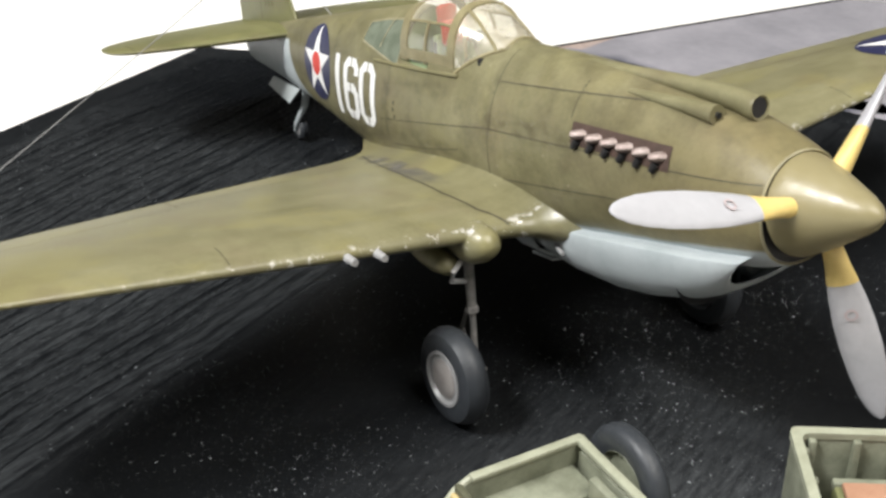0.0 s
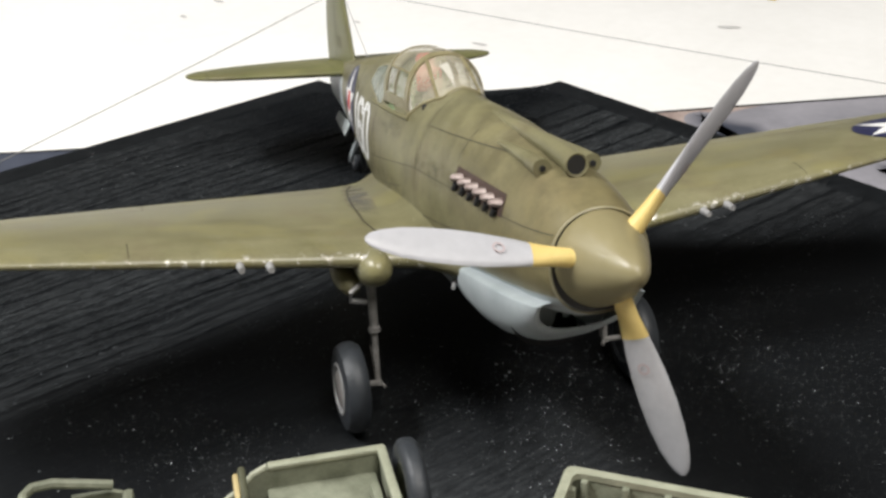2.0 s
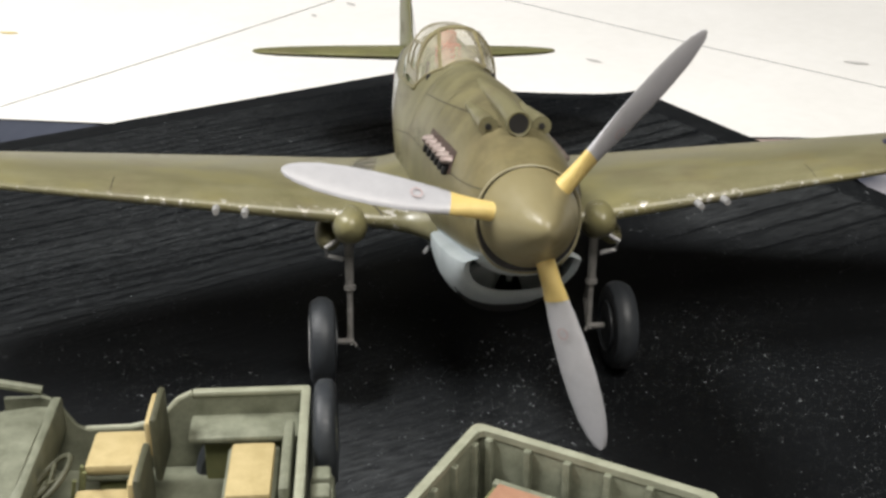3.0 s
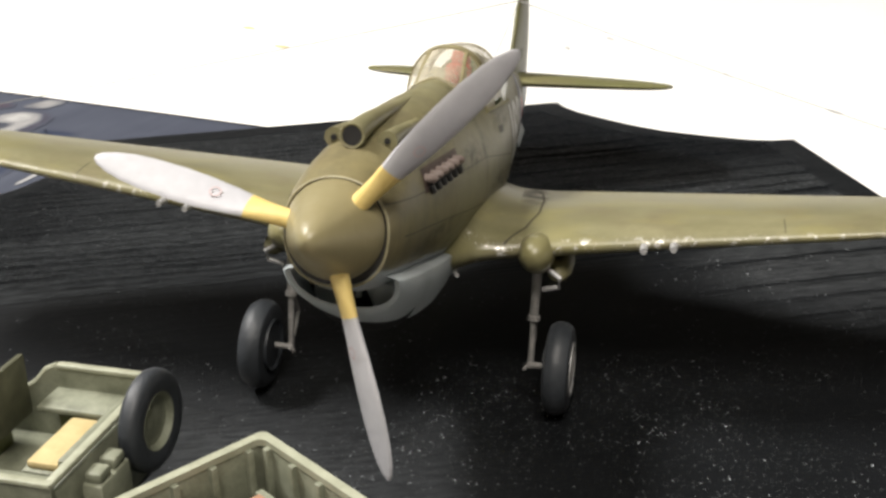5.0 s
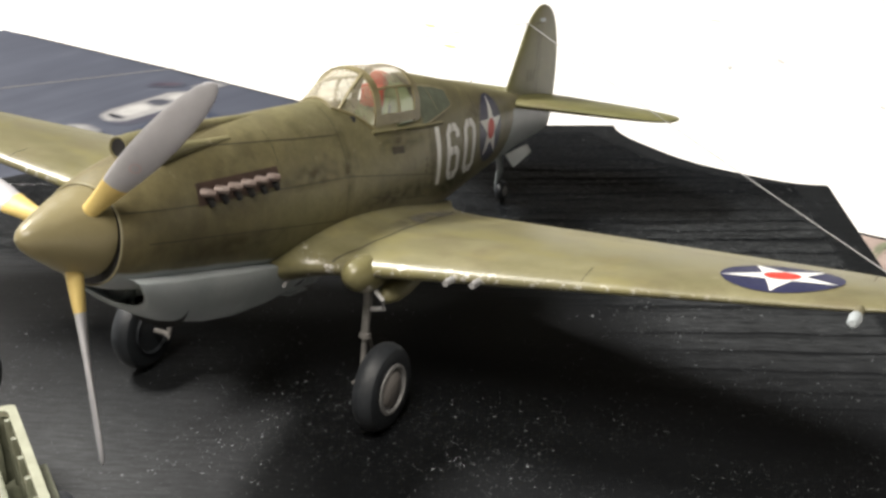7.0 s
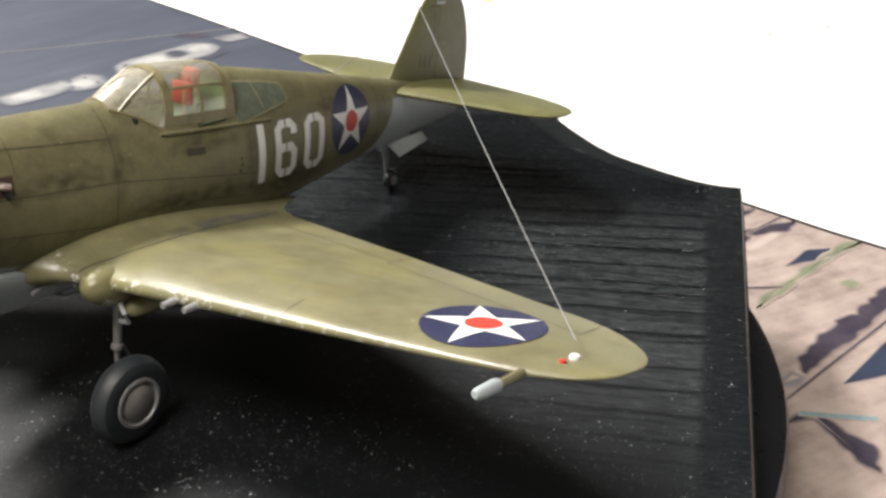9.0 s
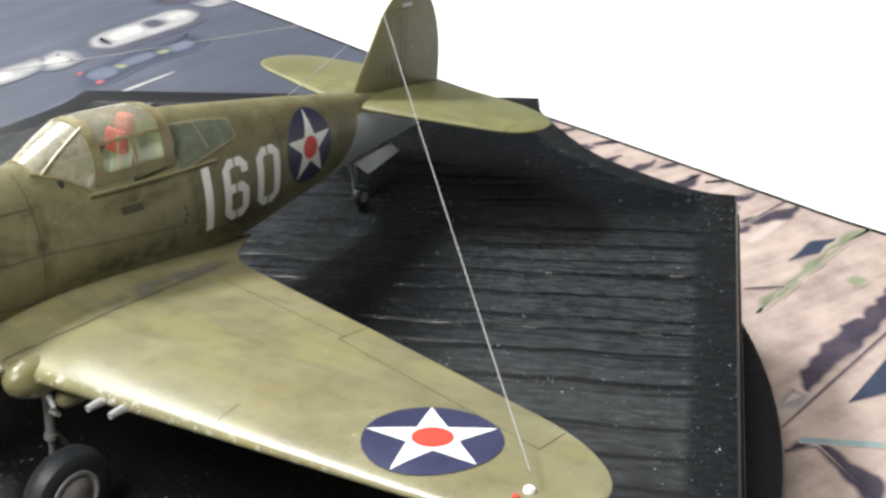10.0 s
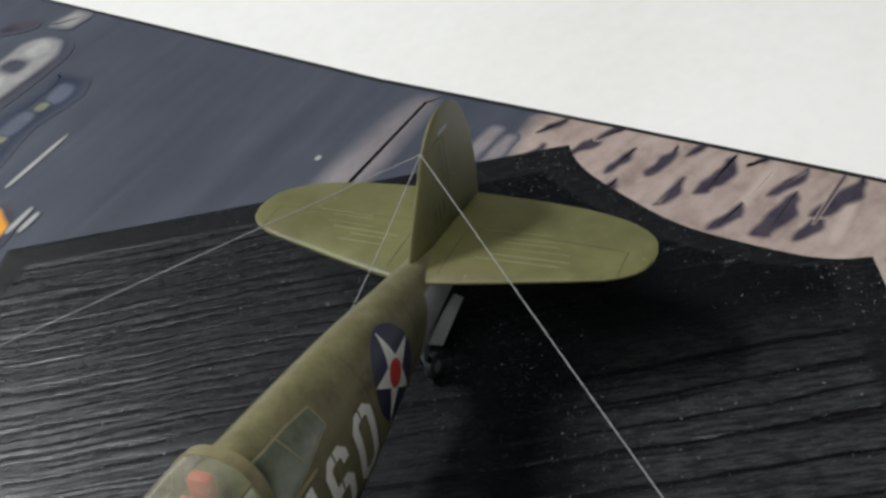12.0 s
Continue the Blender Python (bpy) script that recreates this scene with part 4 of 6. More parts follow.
for k in range(25):
    y = -8.2 + 16.4 * k / 24
    foot_line.append((screen_foot(y) - 0.2, y, body_top(screen_foot(y) - 0.2, y)))
fit("windscreen_foot", tube(bmesh.new(), foot_line, 0.38, 8), "canopy_frame", canopy)


def hood_skin(a0, a1):
    bm = bmesh.new()
    grid = [[bm.verts.new(canopy_point(x, a0 + (a1 - a0) * k / 14)) for k in range(15)] for x in np.linspace(75.6, 93.2, 22)]
    for r0, r1 in zip(grid, grid[1:]):
        for i in range(14):
            bm.faces.new((r0[i], r0[i + 1], r1[i + 1], r1[i]))
    return bm


hood_glass = fit("canopy", hood_skin(38, 142), "hazy", label="clear glossy sliding canopy with olive frames", sharp=60)
fit("side_pane", hood_skin(0, 38), "pane", hood_glass)
fit("side_pane", hood_skin(142, 180), "pane", hood_glass)
for x, w in ((76.0, 1.0), (92.2, 1.3)):
    fit("frame_hoop", canopy_strip(bmesh.new(), (x, 0), (x, 180), w, 30), "canopy_frame", hood_glass)
for a in (38, 142):
    fit("frame_rail", canopy_strip(bmesh.new(), (76, a), (92, a), 1.3, 10, along=True), "canopy_frame", hood_glass)
for a in (4, 176):
    fit("frame_sill", canopy_strip(bmesh.new(), (75, a), (93, a), 5.0, 12, along=True), "canopy_frame", hood_glass)
for a in (0, 180):
    b2 = 38 if a == 0 else 142
    fit("frame_post", canopy_strip(bmesh.new(), (84.5, a), (84.0, b2), 0.3, 8), "canopy_frame", hood_glass)
for side in (1, -1):
    rail = [(x, side * (body_y(x, SILL - 1.0) + 0.1), SILL - 1.0 - 0.03 * (x - 75)) for x in np.linspace(73, 104, 14)]
    fit("canopy_rail", tube(bmesh.new(), rail, 0.5, 8, 0.7), "olive", hood_glass)
bm = bmesh.new()
rings = [body_ring(92.4, 48, -0.05), body_ring(93.6, 48, -0.05)]
bm.faces.new([bm.verts.new(p) for p in rings[1] if p[2] > 2])
fit("rear_bulkhead", bm, "cockpit", hood_glass)

# rear quarter windows sunk behind the canopy
for side in (1, -1):
    win = [(94.0, 16.2), (104, 15.2), (110.2, 14.2), (110.6, 10.9), (102, 9.4), (94.0, 8.1)]
    glass = fit("quarter_window", decal(bmesh.new(), flat_tris(win), lambda u, v: (u, side * (body_y(u, v) + 0.06), v), 1.2), "quarter_glass", label="dull green quarter window")
    bm = bmesh.new()
    decal(bm, ribbon(win + win[:1], 0.3) + ribbon([(101.0, 15.9), (102.6, 10.5)], 0.35), lambda u, v: (u, side * (body_y(u, v) + 0.16), v), 1.2)
    fit("window_frame", bm, "rim_paint", glass)

# ---- nose: spinner, propeller, intakes, exhausts ----
TILT_PROP = pose(0, 0, 0, 0, 4.9, 0)
bm = bmesh.new()
profile = [(0.15, -9.9), (1.0, -9.5), (1.85, -8.6), (2.75, -7.1), (3.8, -5.0), (4.85, -2.8), (5.85, -0.6), (6.5, 1.0), (6.9, 2.3), (6.9, 2.75), (6.4, 2.85)]
lathe(bm, profile, (0, 0, 0), "x", 40)
for v in bm.verts:
    v.co = TILT_PROP @ v.co
propeller = fit("propeller", bm, "spinner", label="olive spinner with three pale grey blades")
BLADE = [(4.4, 1.25, 1.25, 64), (6.0, 1.3, 1.3, 63), (8.5, 1.6, 1.1, 60), (11, 2.0, 0.9, 55), (14, 2.45, 0.75, 50), (18, 2.75, 0.6, 46), (22, 2.8, 0.5, 43), (26, 2.6, 0.42, 40), (29.5, 2.2, 0.36, 38), (32, 1.6, 0.3, 37), (33.5, 1.0, 0.25, 36), (34.2, 0.35, 0.15, 36)]


def blade_mesh(turn, r0, r1, grow=0.0):
    bm = bmesh.new()
    radial = Vector((0, math.cos(radians(turn)), math.sin(radians(turn))))
    tang = Vector((1, 0, 0)).cross(radial)
    table_r = [b[0] for b in BLADE]
    rings = []
    for r in sorted({r0, r1, *[b[0] for b in BLADE if r0 < b[0] < r1]}):
        half, thick, beta = [float(np.interp(r, table_r, [b[k] for b in BLADE])) for k in (1, 2, 3)]
        chord = math.cos(radians(beta)) * tang + math.sin(radians(beta)) * Vector((1, 0, 0))
        flat = chord.cross(radial)
        rings.append([radial * r + chord * (half + grow) * math.cos(k * math.tau / 16) + flat * (thick + grow) * math.sin(k * math.tau / 16) for k in range(16)])
    loft(bm, rings)
    for v in bm.verts:
        v.co = TILT_PROP @ v.co
    return bm


for turn in (12.4, 133.0, 252.9):
    blade = fit("blade", blade_mesh(turn, 4.4, 34.2), "blade", propeller, "pale grey blade", sharp=60)
    fit("blade_band", blade_mesh(turn, 4.5, 11.6, 0.06), "yellow", propeller, "yellow band at the blade root", sharp=60)
    radial = Vector((0, math.cos(radians(turn)), math.sin(radians(turn))))
    tang = Vector((1, 0, 0)).cross(radial)
    chord = math.cos(radians(48)) * tang + math.sin(radians(48)) * Vector((1, 0, 0))
    front = chord.cross(radial)
    front = front if front.x < 0 else -front
    bm = bmesh.new()
    for k in range(20):
        quad = []
        for kk, rr in ((k, 0.62), (k + 1, 0.62), (k + 1, 0.88), (k, 0.88)):
            a = kk * math.tau / 20
            quad.append(bm.verts.new(TILT_PROP @ (radial * (16.3 + rr * math.cos(a)) + chord * rr * math.sin(a) + front * 0.86)))
        bm.faces.new(quad)
    fit("maker_mark", bm, "mark", propeller, "faint reddish ring mark on the blade")

fit("spinner_backplate", loft(bmesh.new(), [body_ring(3.2, 48, -0.4), [(p[0] - 0.1, p[1], p[2]) for p in body_ring(3.2, 48, -0.4)]]), "black", label="dark gap behind the spinner")
lip = [[(p[0] + dx, p[1], p[2]) for p in body_ring(3.2, 48, g)] for dx, g in ((0.2, -0.3), (-0.15, -0.3), (-0.25, -0.15), (-0.15, 0.0), (0.05, 0.03), (0.25, 0.01))]
fit("cowl_ring", loft(bmesh.new(), lip, False), "rim_paint")

# carburettor intake on the centre line, guns beside it
def bulge(bm, x0, x1, y, r, lift, dark=False):
    rings = []
    for i in range(15):
        f = i / 14
        x = x0 + (x1 - x0) * f
        k = (1 - f) ** 1.25
        zc = body_top(x, y) - r * 0.35 + (r * 0.75 + lift) * k
        rings.append([(x, y + r * (0.55 + 0.45 * k) * math.cos(j * math.tau / 20), zc + r * (0.35 + 0.65 * k) * math.sin(j * math.tau / 20)) for j in range(20)])
    return loft(bm, rings)


fit("intake_fairing", bulge(bmesh.new(), 11.0, 46.0, 0.2, 1.8, 0.85), "olive", label="long olive air intake fairing", sharp=60)
mz = body_top(11.0, 0.2) - 1.8 * 0.35 + 1.8 * 0.75 + 0.85
fit("intake_rim", lathe(bmesh.new(), [(1.8, 0.6), (1.85, -0.4), (1.7, -0.7), (1.45, -0.6), (1.4, 0.5)], (11.0, 0.2, mz), "x", 24), "olive")
fit("intake_mouth", lathe(bmesh.new(), [(0.05, 0.0), (1.42, 0.0), (1.42, 0.3), (0.05, 0.3)], (10.55, 0.2, mz), "x", 24), "black", label="black intake mouth")
for y in (3.9, -3.9):
    fit("gun_fairing", bulge(bmesh.new(), 14.4, 32.0, y, 1.45, 0.3), "olive", sharp=60)
    gz = body_top(14.4, y) - 1.45 * 0.35 + 1.45 * 0.75 + 0.3
    fit("gun_muzzle", lathe(bmesh.new(), [(0.05, 0.0), (0.45, 0.0), (0.45, 0.4), (0.05, 0.4)], (14.05, y, gz), "x", 16), "black", label="dark gun muzzle")

for side in (1, -1):
    plate = [(19.0, 2.6), (39.8, 3.2), (39.8, 6.5), (19.0, 6.1)]
    panel = fit("exhaust_panel", decal(bmesh.new(), flat_tris(plate), lambda u, v: (u, side * (body_y(u, v) + 0.08), v), 1.2), "rust", label="dark brown exhaust panel")
    for i in range(6):
        x = 21.0 + i * 3.35
        z = 4.5 + i * 0.09
        y = body_y(x, z)
        bm = bmesh.new()
        tube(bm, [(x - 0.6, side * (y - 0.6), z), (x + 0.1, side * (y + 0.55), z), (x + 0.9, side * (y + 0.95), z - 0.1)], [0.95, 0.92, 0.8], 12, 0.8)
        fit("exhaust_stub", bm, "stub", panel, "pale scorched exhaust stub")
        bm = tube(bmesh.new(), [(x + 0.2, side * (body_y(x, z - 1.2) + 0.3), z - 0.9), (x + 0.9, side * (body_y(x, z - 2.2) + 0.5), z - 2.1)], [0.62, 0.5], 8)
        fit("exhaust_slot", bm, "black", panel, "black underside of an exhaust stub")

# chin radiator scoop
SCOOP = [(6.4, -7.6, -14.0, 8.2, 0.85), (7.2, -7.7, -14.9, 8.7, 0.82), (10, -8.0, -16.4, 9.1, 0.7), (14, -8.6, -17.5, 9.3, 0.5), (20, -9.3, -18.7, 9.4, 0.3), (27, -10.2, -20.0, 9.4, 0.1), (35, -11.2, -20.9, 9.2, 0), (45, -12.4, -21.0, 8.5, 0), (52, -13.4, -20.2, 7.5, 0), (58, -14.4, -19.2, 6.2, 0), (63, -15.4, -17.4, 4.2, 0), (66, -15.9, -16.5, 1.5, 0)]


def scoop_ring(x, zt, zb, hw, shrink=0.0, lean=0.0):
    """One hoop of the scoop, its foot leaning aft."""
    ring = []
    for k in range(36):
        a = math.tau * k / 36
        c, s = math.cos(a), math.sin(a)
        z = zt + math.copysign(abs(s) ** 0.85, s) * ((zt - zb - shrink) if s < 0 else 1.2)
        ring.append((x + lean * (zt - z), math.copysign(abs(c) ** 0.85, c) * (hw - shrink), z))
    return ring


bm = bmesh.new()
outer = [scoop_ring(x, zt, zb, hw, 0.0, lean) for x, zt, zb, hw, lean in SCOOP]
inner = [scoop_ring(x + 0.3, zt, zb, hw, 0.75, lean) for x, zt, zb, hw, lean in SCOOP]
loft(bm, list(reversed(inner)) + outer, False)
scoop = fit("radiator_scoop", bm, "grey", label="grey chin radiator scoop")
bm = bmesh.new()
for ring in (scoop_ring(17, -9.1, -19.6, 9.4, 0.5, 0.3),):
    bm.faces.new([bm.verts.new(p) for p in ring])
fit("radiator_face", bm, "black", scoop, "black radiator face")
for y in (-4.3, 4.3):
    fit("radiator_core", lathe(bmesh.new(), [(0.05, 0.3), (2.0, 0.0), (2.5, 0.5), (2.6, 4.0), (0.05, 4.0)], (15.5, y, -12.6), "x", 24), "grey", scoop, "pale grey radiator drum")
for y in (-3.4, 3.4):
    fit("scoop_divider", tube(bmesh.new(), [(15.6, 0.25 * y, -9.6), (16.6, 0.6 * y, -13.0), (18.6, y, -16.6)], [0.5, 0.42, 0.5], 8), "grey", scoop)
fit("scoop_divider", tube(bmesh.new(), [(15.6, 0, -9.4), (16.2, 0, -13.0)], 0.5, 8), "grey", scoop)
for side in (1, -1):
    for i in range(3):
        bm = box(bmesh.new(), (54.5, -1.7, -0.25), (60.5, 1.7, 0.25), 0.15, pose(0, 0, 0))
        turn = Matrix.Translation((0, side * (2.0 + 2.6 * i), -21.2 + 1.6 * i * 0.9 + 0.4 * i * i)) @ pose(0, 0, 0, side * (8 + 24 * i), 0, 0)
        for v in bm.verts:
            v.co = Vector((v.co.x, 0, 0)) + (turn @ Vector((0, v.co.y, v.co.z)))
        fit("cowl_flap", bm, "grey", scoop)
    fit("drain_pipe", tube(bmesh.new(), [(47, side * 8.2, -15.2), (43.2, side * 9.6, -15.4)], 0.35, 8), "steel", scoop)

# ---- wings ----
WY = [6, 8, 10, 12, 15, 20, 60, 95, 104, 109, 112.5, 115, 116.6]
W_LE = [38, 41.5, 44, 45.8, 46.8, 47.2, 48.0, 48.8, 49.4, 50.4, 52.0, 54.6, 59.0]
W_TE = [116, 112.5, 108.5, 105.5, 102.8, 100.3, 88.2, 77.2, 74.0, 71.4, 69.0, 65.6, 61.0]
W_TH = [0.155, 0.155, 0.152, 0.15, 0.148, 0.145, 0.125, 0.105, 0.10, 0.095, 0.09, 0.085, 0.08]
W_UP = [4.2, 2.8, 1.7, 0.9, 0.3, 0, 0, 0, 0, 0, 0, 0, 0]


def wing_at(y):
    le, te, th, up = [float(np.interp(y, WY, t)) for t in (W_LE, W_TE, W_TH, W_UP)]
    if y > 98:
        k = 1 - max(0.0, 1 - min(1.0, (y - 98) / 18.7) ** 2.4) ** (1 / 2.4)
        line = 76.3 - 0.31 * (y - 98)
        le, te = 49.0 + 11.0 * k, line + (60.2 - line) * k
    return le, te, th, up


WING_SIDE = [-1]


def wing_z(x, y, upper=True):
    """Height of the wing's skin; the right wing droops a little."""
    le, te, th, up = wing_at(y)
    s = min(1.0, max(0.0, (x - le) / max(0.1, te - le)))
    rise = (0.134, 0.118) if WING_SIDE[0] < 0 else (0.112, 0.088)
    zl, zt = -7.8 + rise[0] * (y - 45), -7.0 + rise[1] * (y - 45)
    t = 5 * th * (te - le) * (0.2969 * math.sqrt(s) - 0.126 * s - 0.3516 * s * s + 0.2843 * s ** 3 - 0.1015 * s ** 4)
    mid = zl + (zt - zl) * s
    bump = up * math.sin(math.pi * min(1.0, s * 1.15 + 0.02)) if up else 0.0
    return mid + 1.0 * t + bump if upper else mid - 0.7 * t - 0.12


WING_X = [0.5 * (1 - math.cos(math.pi * k / 22)) for k in range(23)]
for side in (1, -1):
    WING_SIDE[0] = side
    ys = sorted(set(list(np.linspace(6, 22, 14)) + list(np.linspace(22, 104, 30)) + list([116.65 - 12.65 * (1 - i / 22) ** 2 for i in range(23)])))
    rings = []
    for y in ys:
        le, te, th, up = wing_at(y)
        upper = [(le + (te - le) * s, side * y, wing_z(le + (te - le) * s, y)) for s in WING_X]
        lower = [(le + (te - le) * s, side * y, wing_z(le + (te - le) * s, y, False)) for s in WING_X[-2:0:-1]]
        rings.append(upper + lower)
    wing = fit("wing", loft(bmesh.new(), rings), "wing", label="olive wing with chipped leading edge", sharp=60)

    def on_wing(u, v, lift=0.1):
        return (u, side * v, wing_z(u, v) + lift)

    fillet = [(47.5, 16.5), (52, 19.5), (60, 20.8), (72, 20.2), (84, 18.6), (93, 16.8), (100, 14.6)]
    fit("fillet_line", decal(bmesh.new(), ribbon(fillet, 0.46), lambda u, v: on_wing(u, v, 0.05), 1.0), "line", wing)
    hinge = [(81.0, 58), (66.5, 104)]
    for pts in (hinge, [(81.0, 58), (88.6, 58)], [(91, 22), (82.5, 57.5)], [(48.8, 62), (54, 62)], [(66.5, 104), (73.5, 104)]):
        fit("panel_line", decal(bmesh.new(), ribbon(pts, 0.15), lambda u, v: on_wing(u, v, 0.05), 1.5), "line", wing)
    if side < 0:
        cx, cy, r = 60.6, 91.0, 9.6
        roundel = fit("wing_roundel", decal(bmesh.new(), disc2(cx, cy, r), lambda u, v: on_wing(u, v, 0.12), 1.4), "blue", wing, "dark blue disc with white star and red centre")
        fit("white_star", decal(bmesh.new(), star2(cx, cy, r * 0.98, 180.0), lambda u, v: on_wing(u, v, 0.2), 1.4), "white", wing)
        fit("red_centre", decal(bmesh.new(), disc2(cx, cy, r * 0.30), lambda u, v: on_wing(u, v, 0.28), 1.2), "red", wing)
    for y in (39.8, 44.6):
        le = wing_at(y)[0]
        z = wing_z(le, y)
        fit("wing_gun", tube(bmesh.new(), [(le + 1.5, side * y, z - 0.2), (le - 1.0, side * y, z - 0.3), (le - 2.4, side * y, z - 0.4)], [0.75, 0.65, 0.55], 10), "steel", wing, "short pale gun barrel")
    fit("gun_sight_lamp", lathe(bmesh.new(), [(0.05, 0.3), (0.6, 0.2), (0.8, -0.1), (0.8, -0.8)], (56.3, side * 108.6, wing_z(56.3, 108.6) + 0.35), "z", 14), "white", wing, "small white wingtip lamp")
    fit("wingtip_lamp", lathe(bmesh.new(), [(0.05, 0.3), (0.45, 0.15), (0.55, -0.6)], (54.0, side * 108.0, wing_z(54.0, 108.0) + 0.25), "z", 12), "red", wing, "tiny red wingtip lamp")
    # main wheel leg and fairings
    yc, zw = 26.9, (-32.0 if side < 0 else -33.5)
    bm = bmesh.new()
    rings = []
    for x, w, h in ((43.8, 0.5, 0.5), (44.6, 1.9, 1.9), (46.3, 2.8, 2.9), (49, 3.2, 3.6), (52, 2.9, 3.3), (56, 2.1, 2.4), (61, 0.9, 1.1)):
        rings.append([(x, side * (22.0 + w * math.cos(k * math.tau / 18)), -11.3 - 0.08 * (x - 44) + h * math.sin(k * math.tau / 18)) for k in range(18)])
    gear = fit("gear_fairing", loft(bm, rings), "wing", label="bulbous olive undercarriage fairing", sharp=60)
    bm = bmesh.new()
    rings = []
    for x, w in ((50.5, 0.5), (51.4, 1.7), (54, 2.3), (58, 2.3), (63, 1.7), (68, 0.5)):
        rings.append([(x, side * 25.6 + w * math.cos(k * math.tau / 16), -15.6 + 0.14 * (x - 51) + w * 0.85 * math.sin(k * math.tau / 16)) for k in range(16)])
    fit("retraction_fairing", loft(bm, rings), "olive", gear, sharp=60)
    bm = bmesh.new()
    tube(bm, [(51.0, side * 22.2, -13), (51.4, side * 22.1, -16.5), (51.6, side * 22.0, -23.5)], [1.1, 0.85, 0.75], 14)
    tube(bm, [(51.6, side * 22.0, -23.3), (51.6, side * 22.0, -24.2)], 1.1, 14)
    leg = fit("leg", bm, "strut", gear, "grey metal undercarriage leg")
    fit("oleo", tube(bmesh.new(), [(51.6, side * 22.0, -24), (52.0, side * 21.9, zw + 0.8), (51.4, side * 22.0, zw - 0.9)], [0.55, 0.58, 0.75], 12), "strut", gear)
    bm = tube(bmesh.new(), [(51.4, side * 21.5, zw - 0.3), (50.6, side * 24.6, zw)], 0.55, 10)
    tube(bm, [(51.2, side * 21.4, zw - 0.4), (50.4, side * 20.9, zw - 1.0)], 0.3, 8)
    fit("axle", bm, "strut", gear)
    bm = tube(bmesh.new(), [(53.0, side * 22.0, -24.2), (55.4, side * 21.9, -28.2), (53.2, side * 21.9, -32.2)], 0.4, 8)
    fit("torque_link", bm, "strut", gear)
    fit("actuator_hook", tube(bmesh.new(), [(50, side * 24.2, -14.6), (49.4, side * 26.2, -15.8), (50.4, side * 26.0, -17.6), (51, side * 23.2, -18.4)], 0.45, 8), "steel", gear)
    tyre = fit("wheel", lathe(bmesh.new(), [(4.8, side * -1.8), (6.2, side * -2.1), (7.35, side * -1.8), (8.0, side * -0.9), (8.15, 0.0), (8.0, side * 0.95), (7.35, side * 2.0), (6.2, side * 2.4), (4.8, side * 2.3), (4.6, side * 1.6), (4.6, side * -1.6)],
                             (50.4, side * yc, zw), "y", 40), "tyre", label="dark rubber tyre with a pale grey hub")
    hub_profile = [(0.05, side * 2.25), (3.1, side * 2.3), (3.4, side * 2.0), (3.9, side * 2.0), (4.2, side * 2.55), (4.7, side * 2.5), (4.75, side * 1.4), (0.05, side * 1.4)]
    fit("hub", lathe(bmesh.new(), hub_profile, (50.4, side * yc, zw), "y", 32), "steel", tyre, "pale grey wheel hub")
    fit("hub_disc", lathe(bmesh.new(), [(0.05, side * 2.5), (2.9, side * 2.45), (3.3, side * 2.2), (3.3, side * 1.6), (0.05, side * 1.6)], (50.4, side * yc, zw), "y", 28), "hub_disc", tyre, "brown-grey hub disc")
    fit("hub_back", lathe(bmesh.new(), [(0.05, side * -1.9), (4.2, side * -2.0), (4.7, side * -2.4), (4.75, side * -1.2), (0.05, side * -1.2)], (50.4, side * yc, zw), "y", 28), "tyre", tyre)

# pitot tube, only on the left wing
pitot = fit("pitot_tube", tube(bmesh.new(), [(49.5, -104.4, 0.2), (44.5, -104.7, 0.6), (42.4, -104.8, 0.8)], [0.75, 0.7, 0.65], 10), "olive", label="olive pitot tube with a pale tip")
fit("pitot_tip", tube(bmesh.new(), [(42.6, -104.8, 0.8), (41.8, -104.8, 0.9), (37.4, -105.0, 1.3), (36.8, -105.0, 1.35)], [0.9, 1.0, 0.85, 0.5], 12), "grey", pitot, "pale grey pitot tip")

# ---- tail ----
STAB = [(2.0, 153.8, 187.0), (8, 155.2, 186.8), (16, 157.4, 186.4), (24, 159.8, 185.6), (30, 161.6, 184.2), (34, 162.9, 182.6), (37, 164.6, 180.8), (39, 166.4, 178.8), (40.2, 168.4, 176.6), (40.8, 171.0, 173.6)]


def stab_z(x, y, upper=True):
    le, te = [float(np.interp(y, [s[0] for s in STAB], [s[k] for s in STAB])) for k in (1, 2)]
    s = min(1.0, max(0.0, (x - le) / max(0.1, te - le)))
    t = 5 * 0.085 * (te - le) * (0.2969 * math.sqrt(s) - 0.126 * s - 0.3516 * s * s + 0.2843 * s ** 3 - 0.1015 * s ** 4)
    return 7.1 + (t if upper else -t - 0.1)


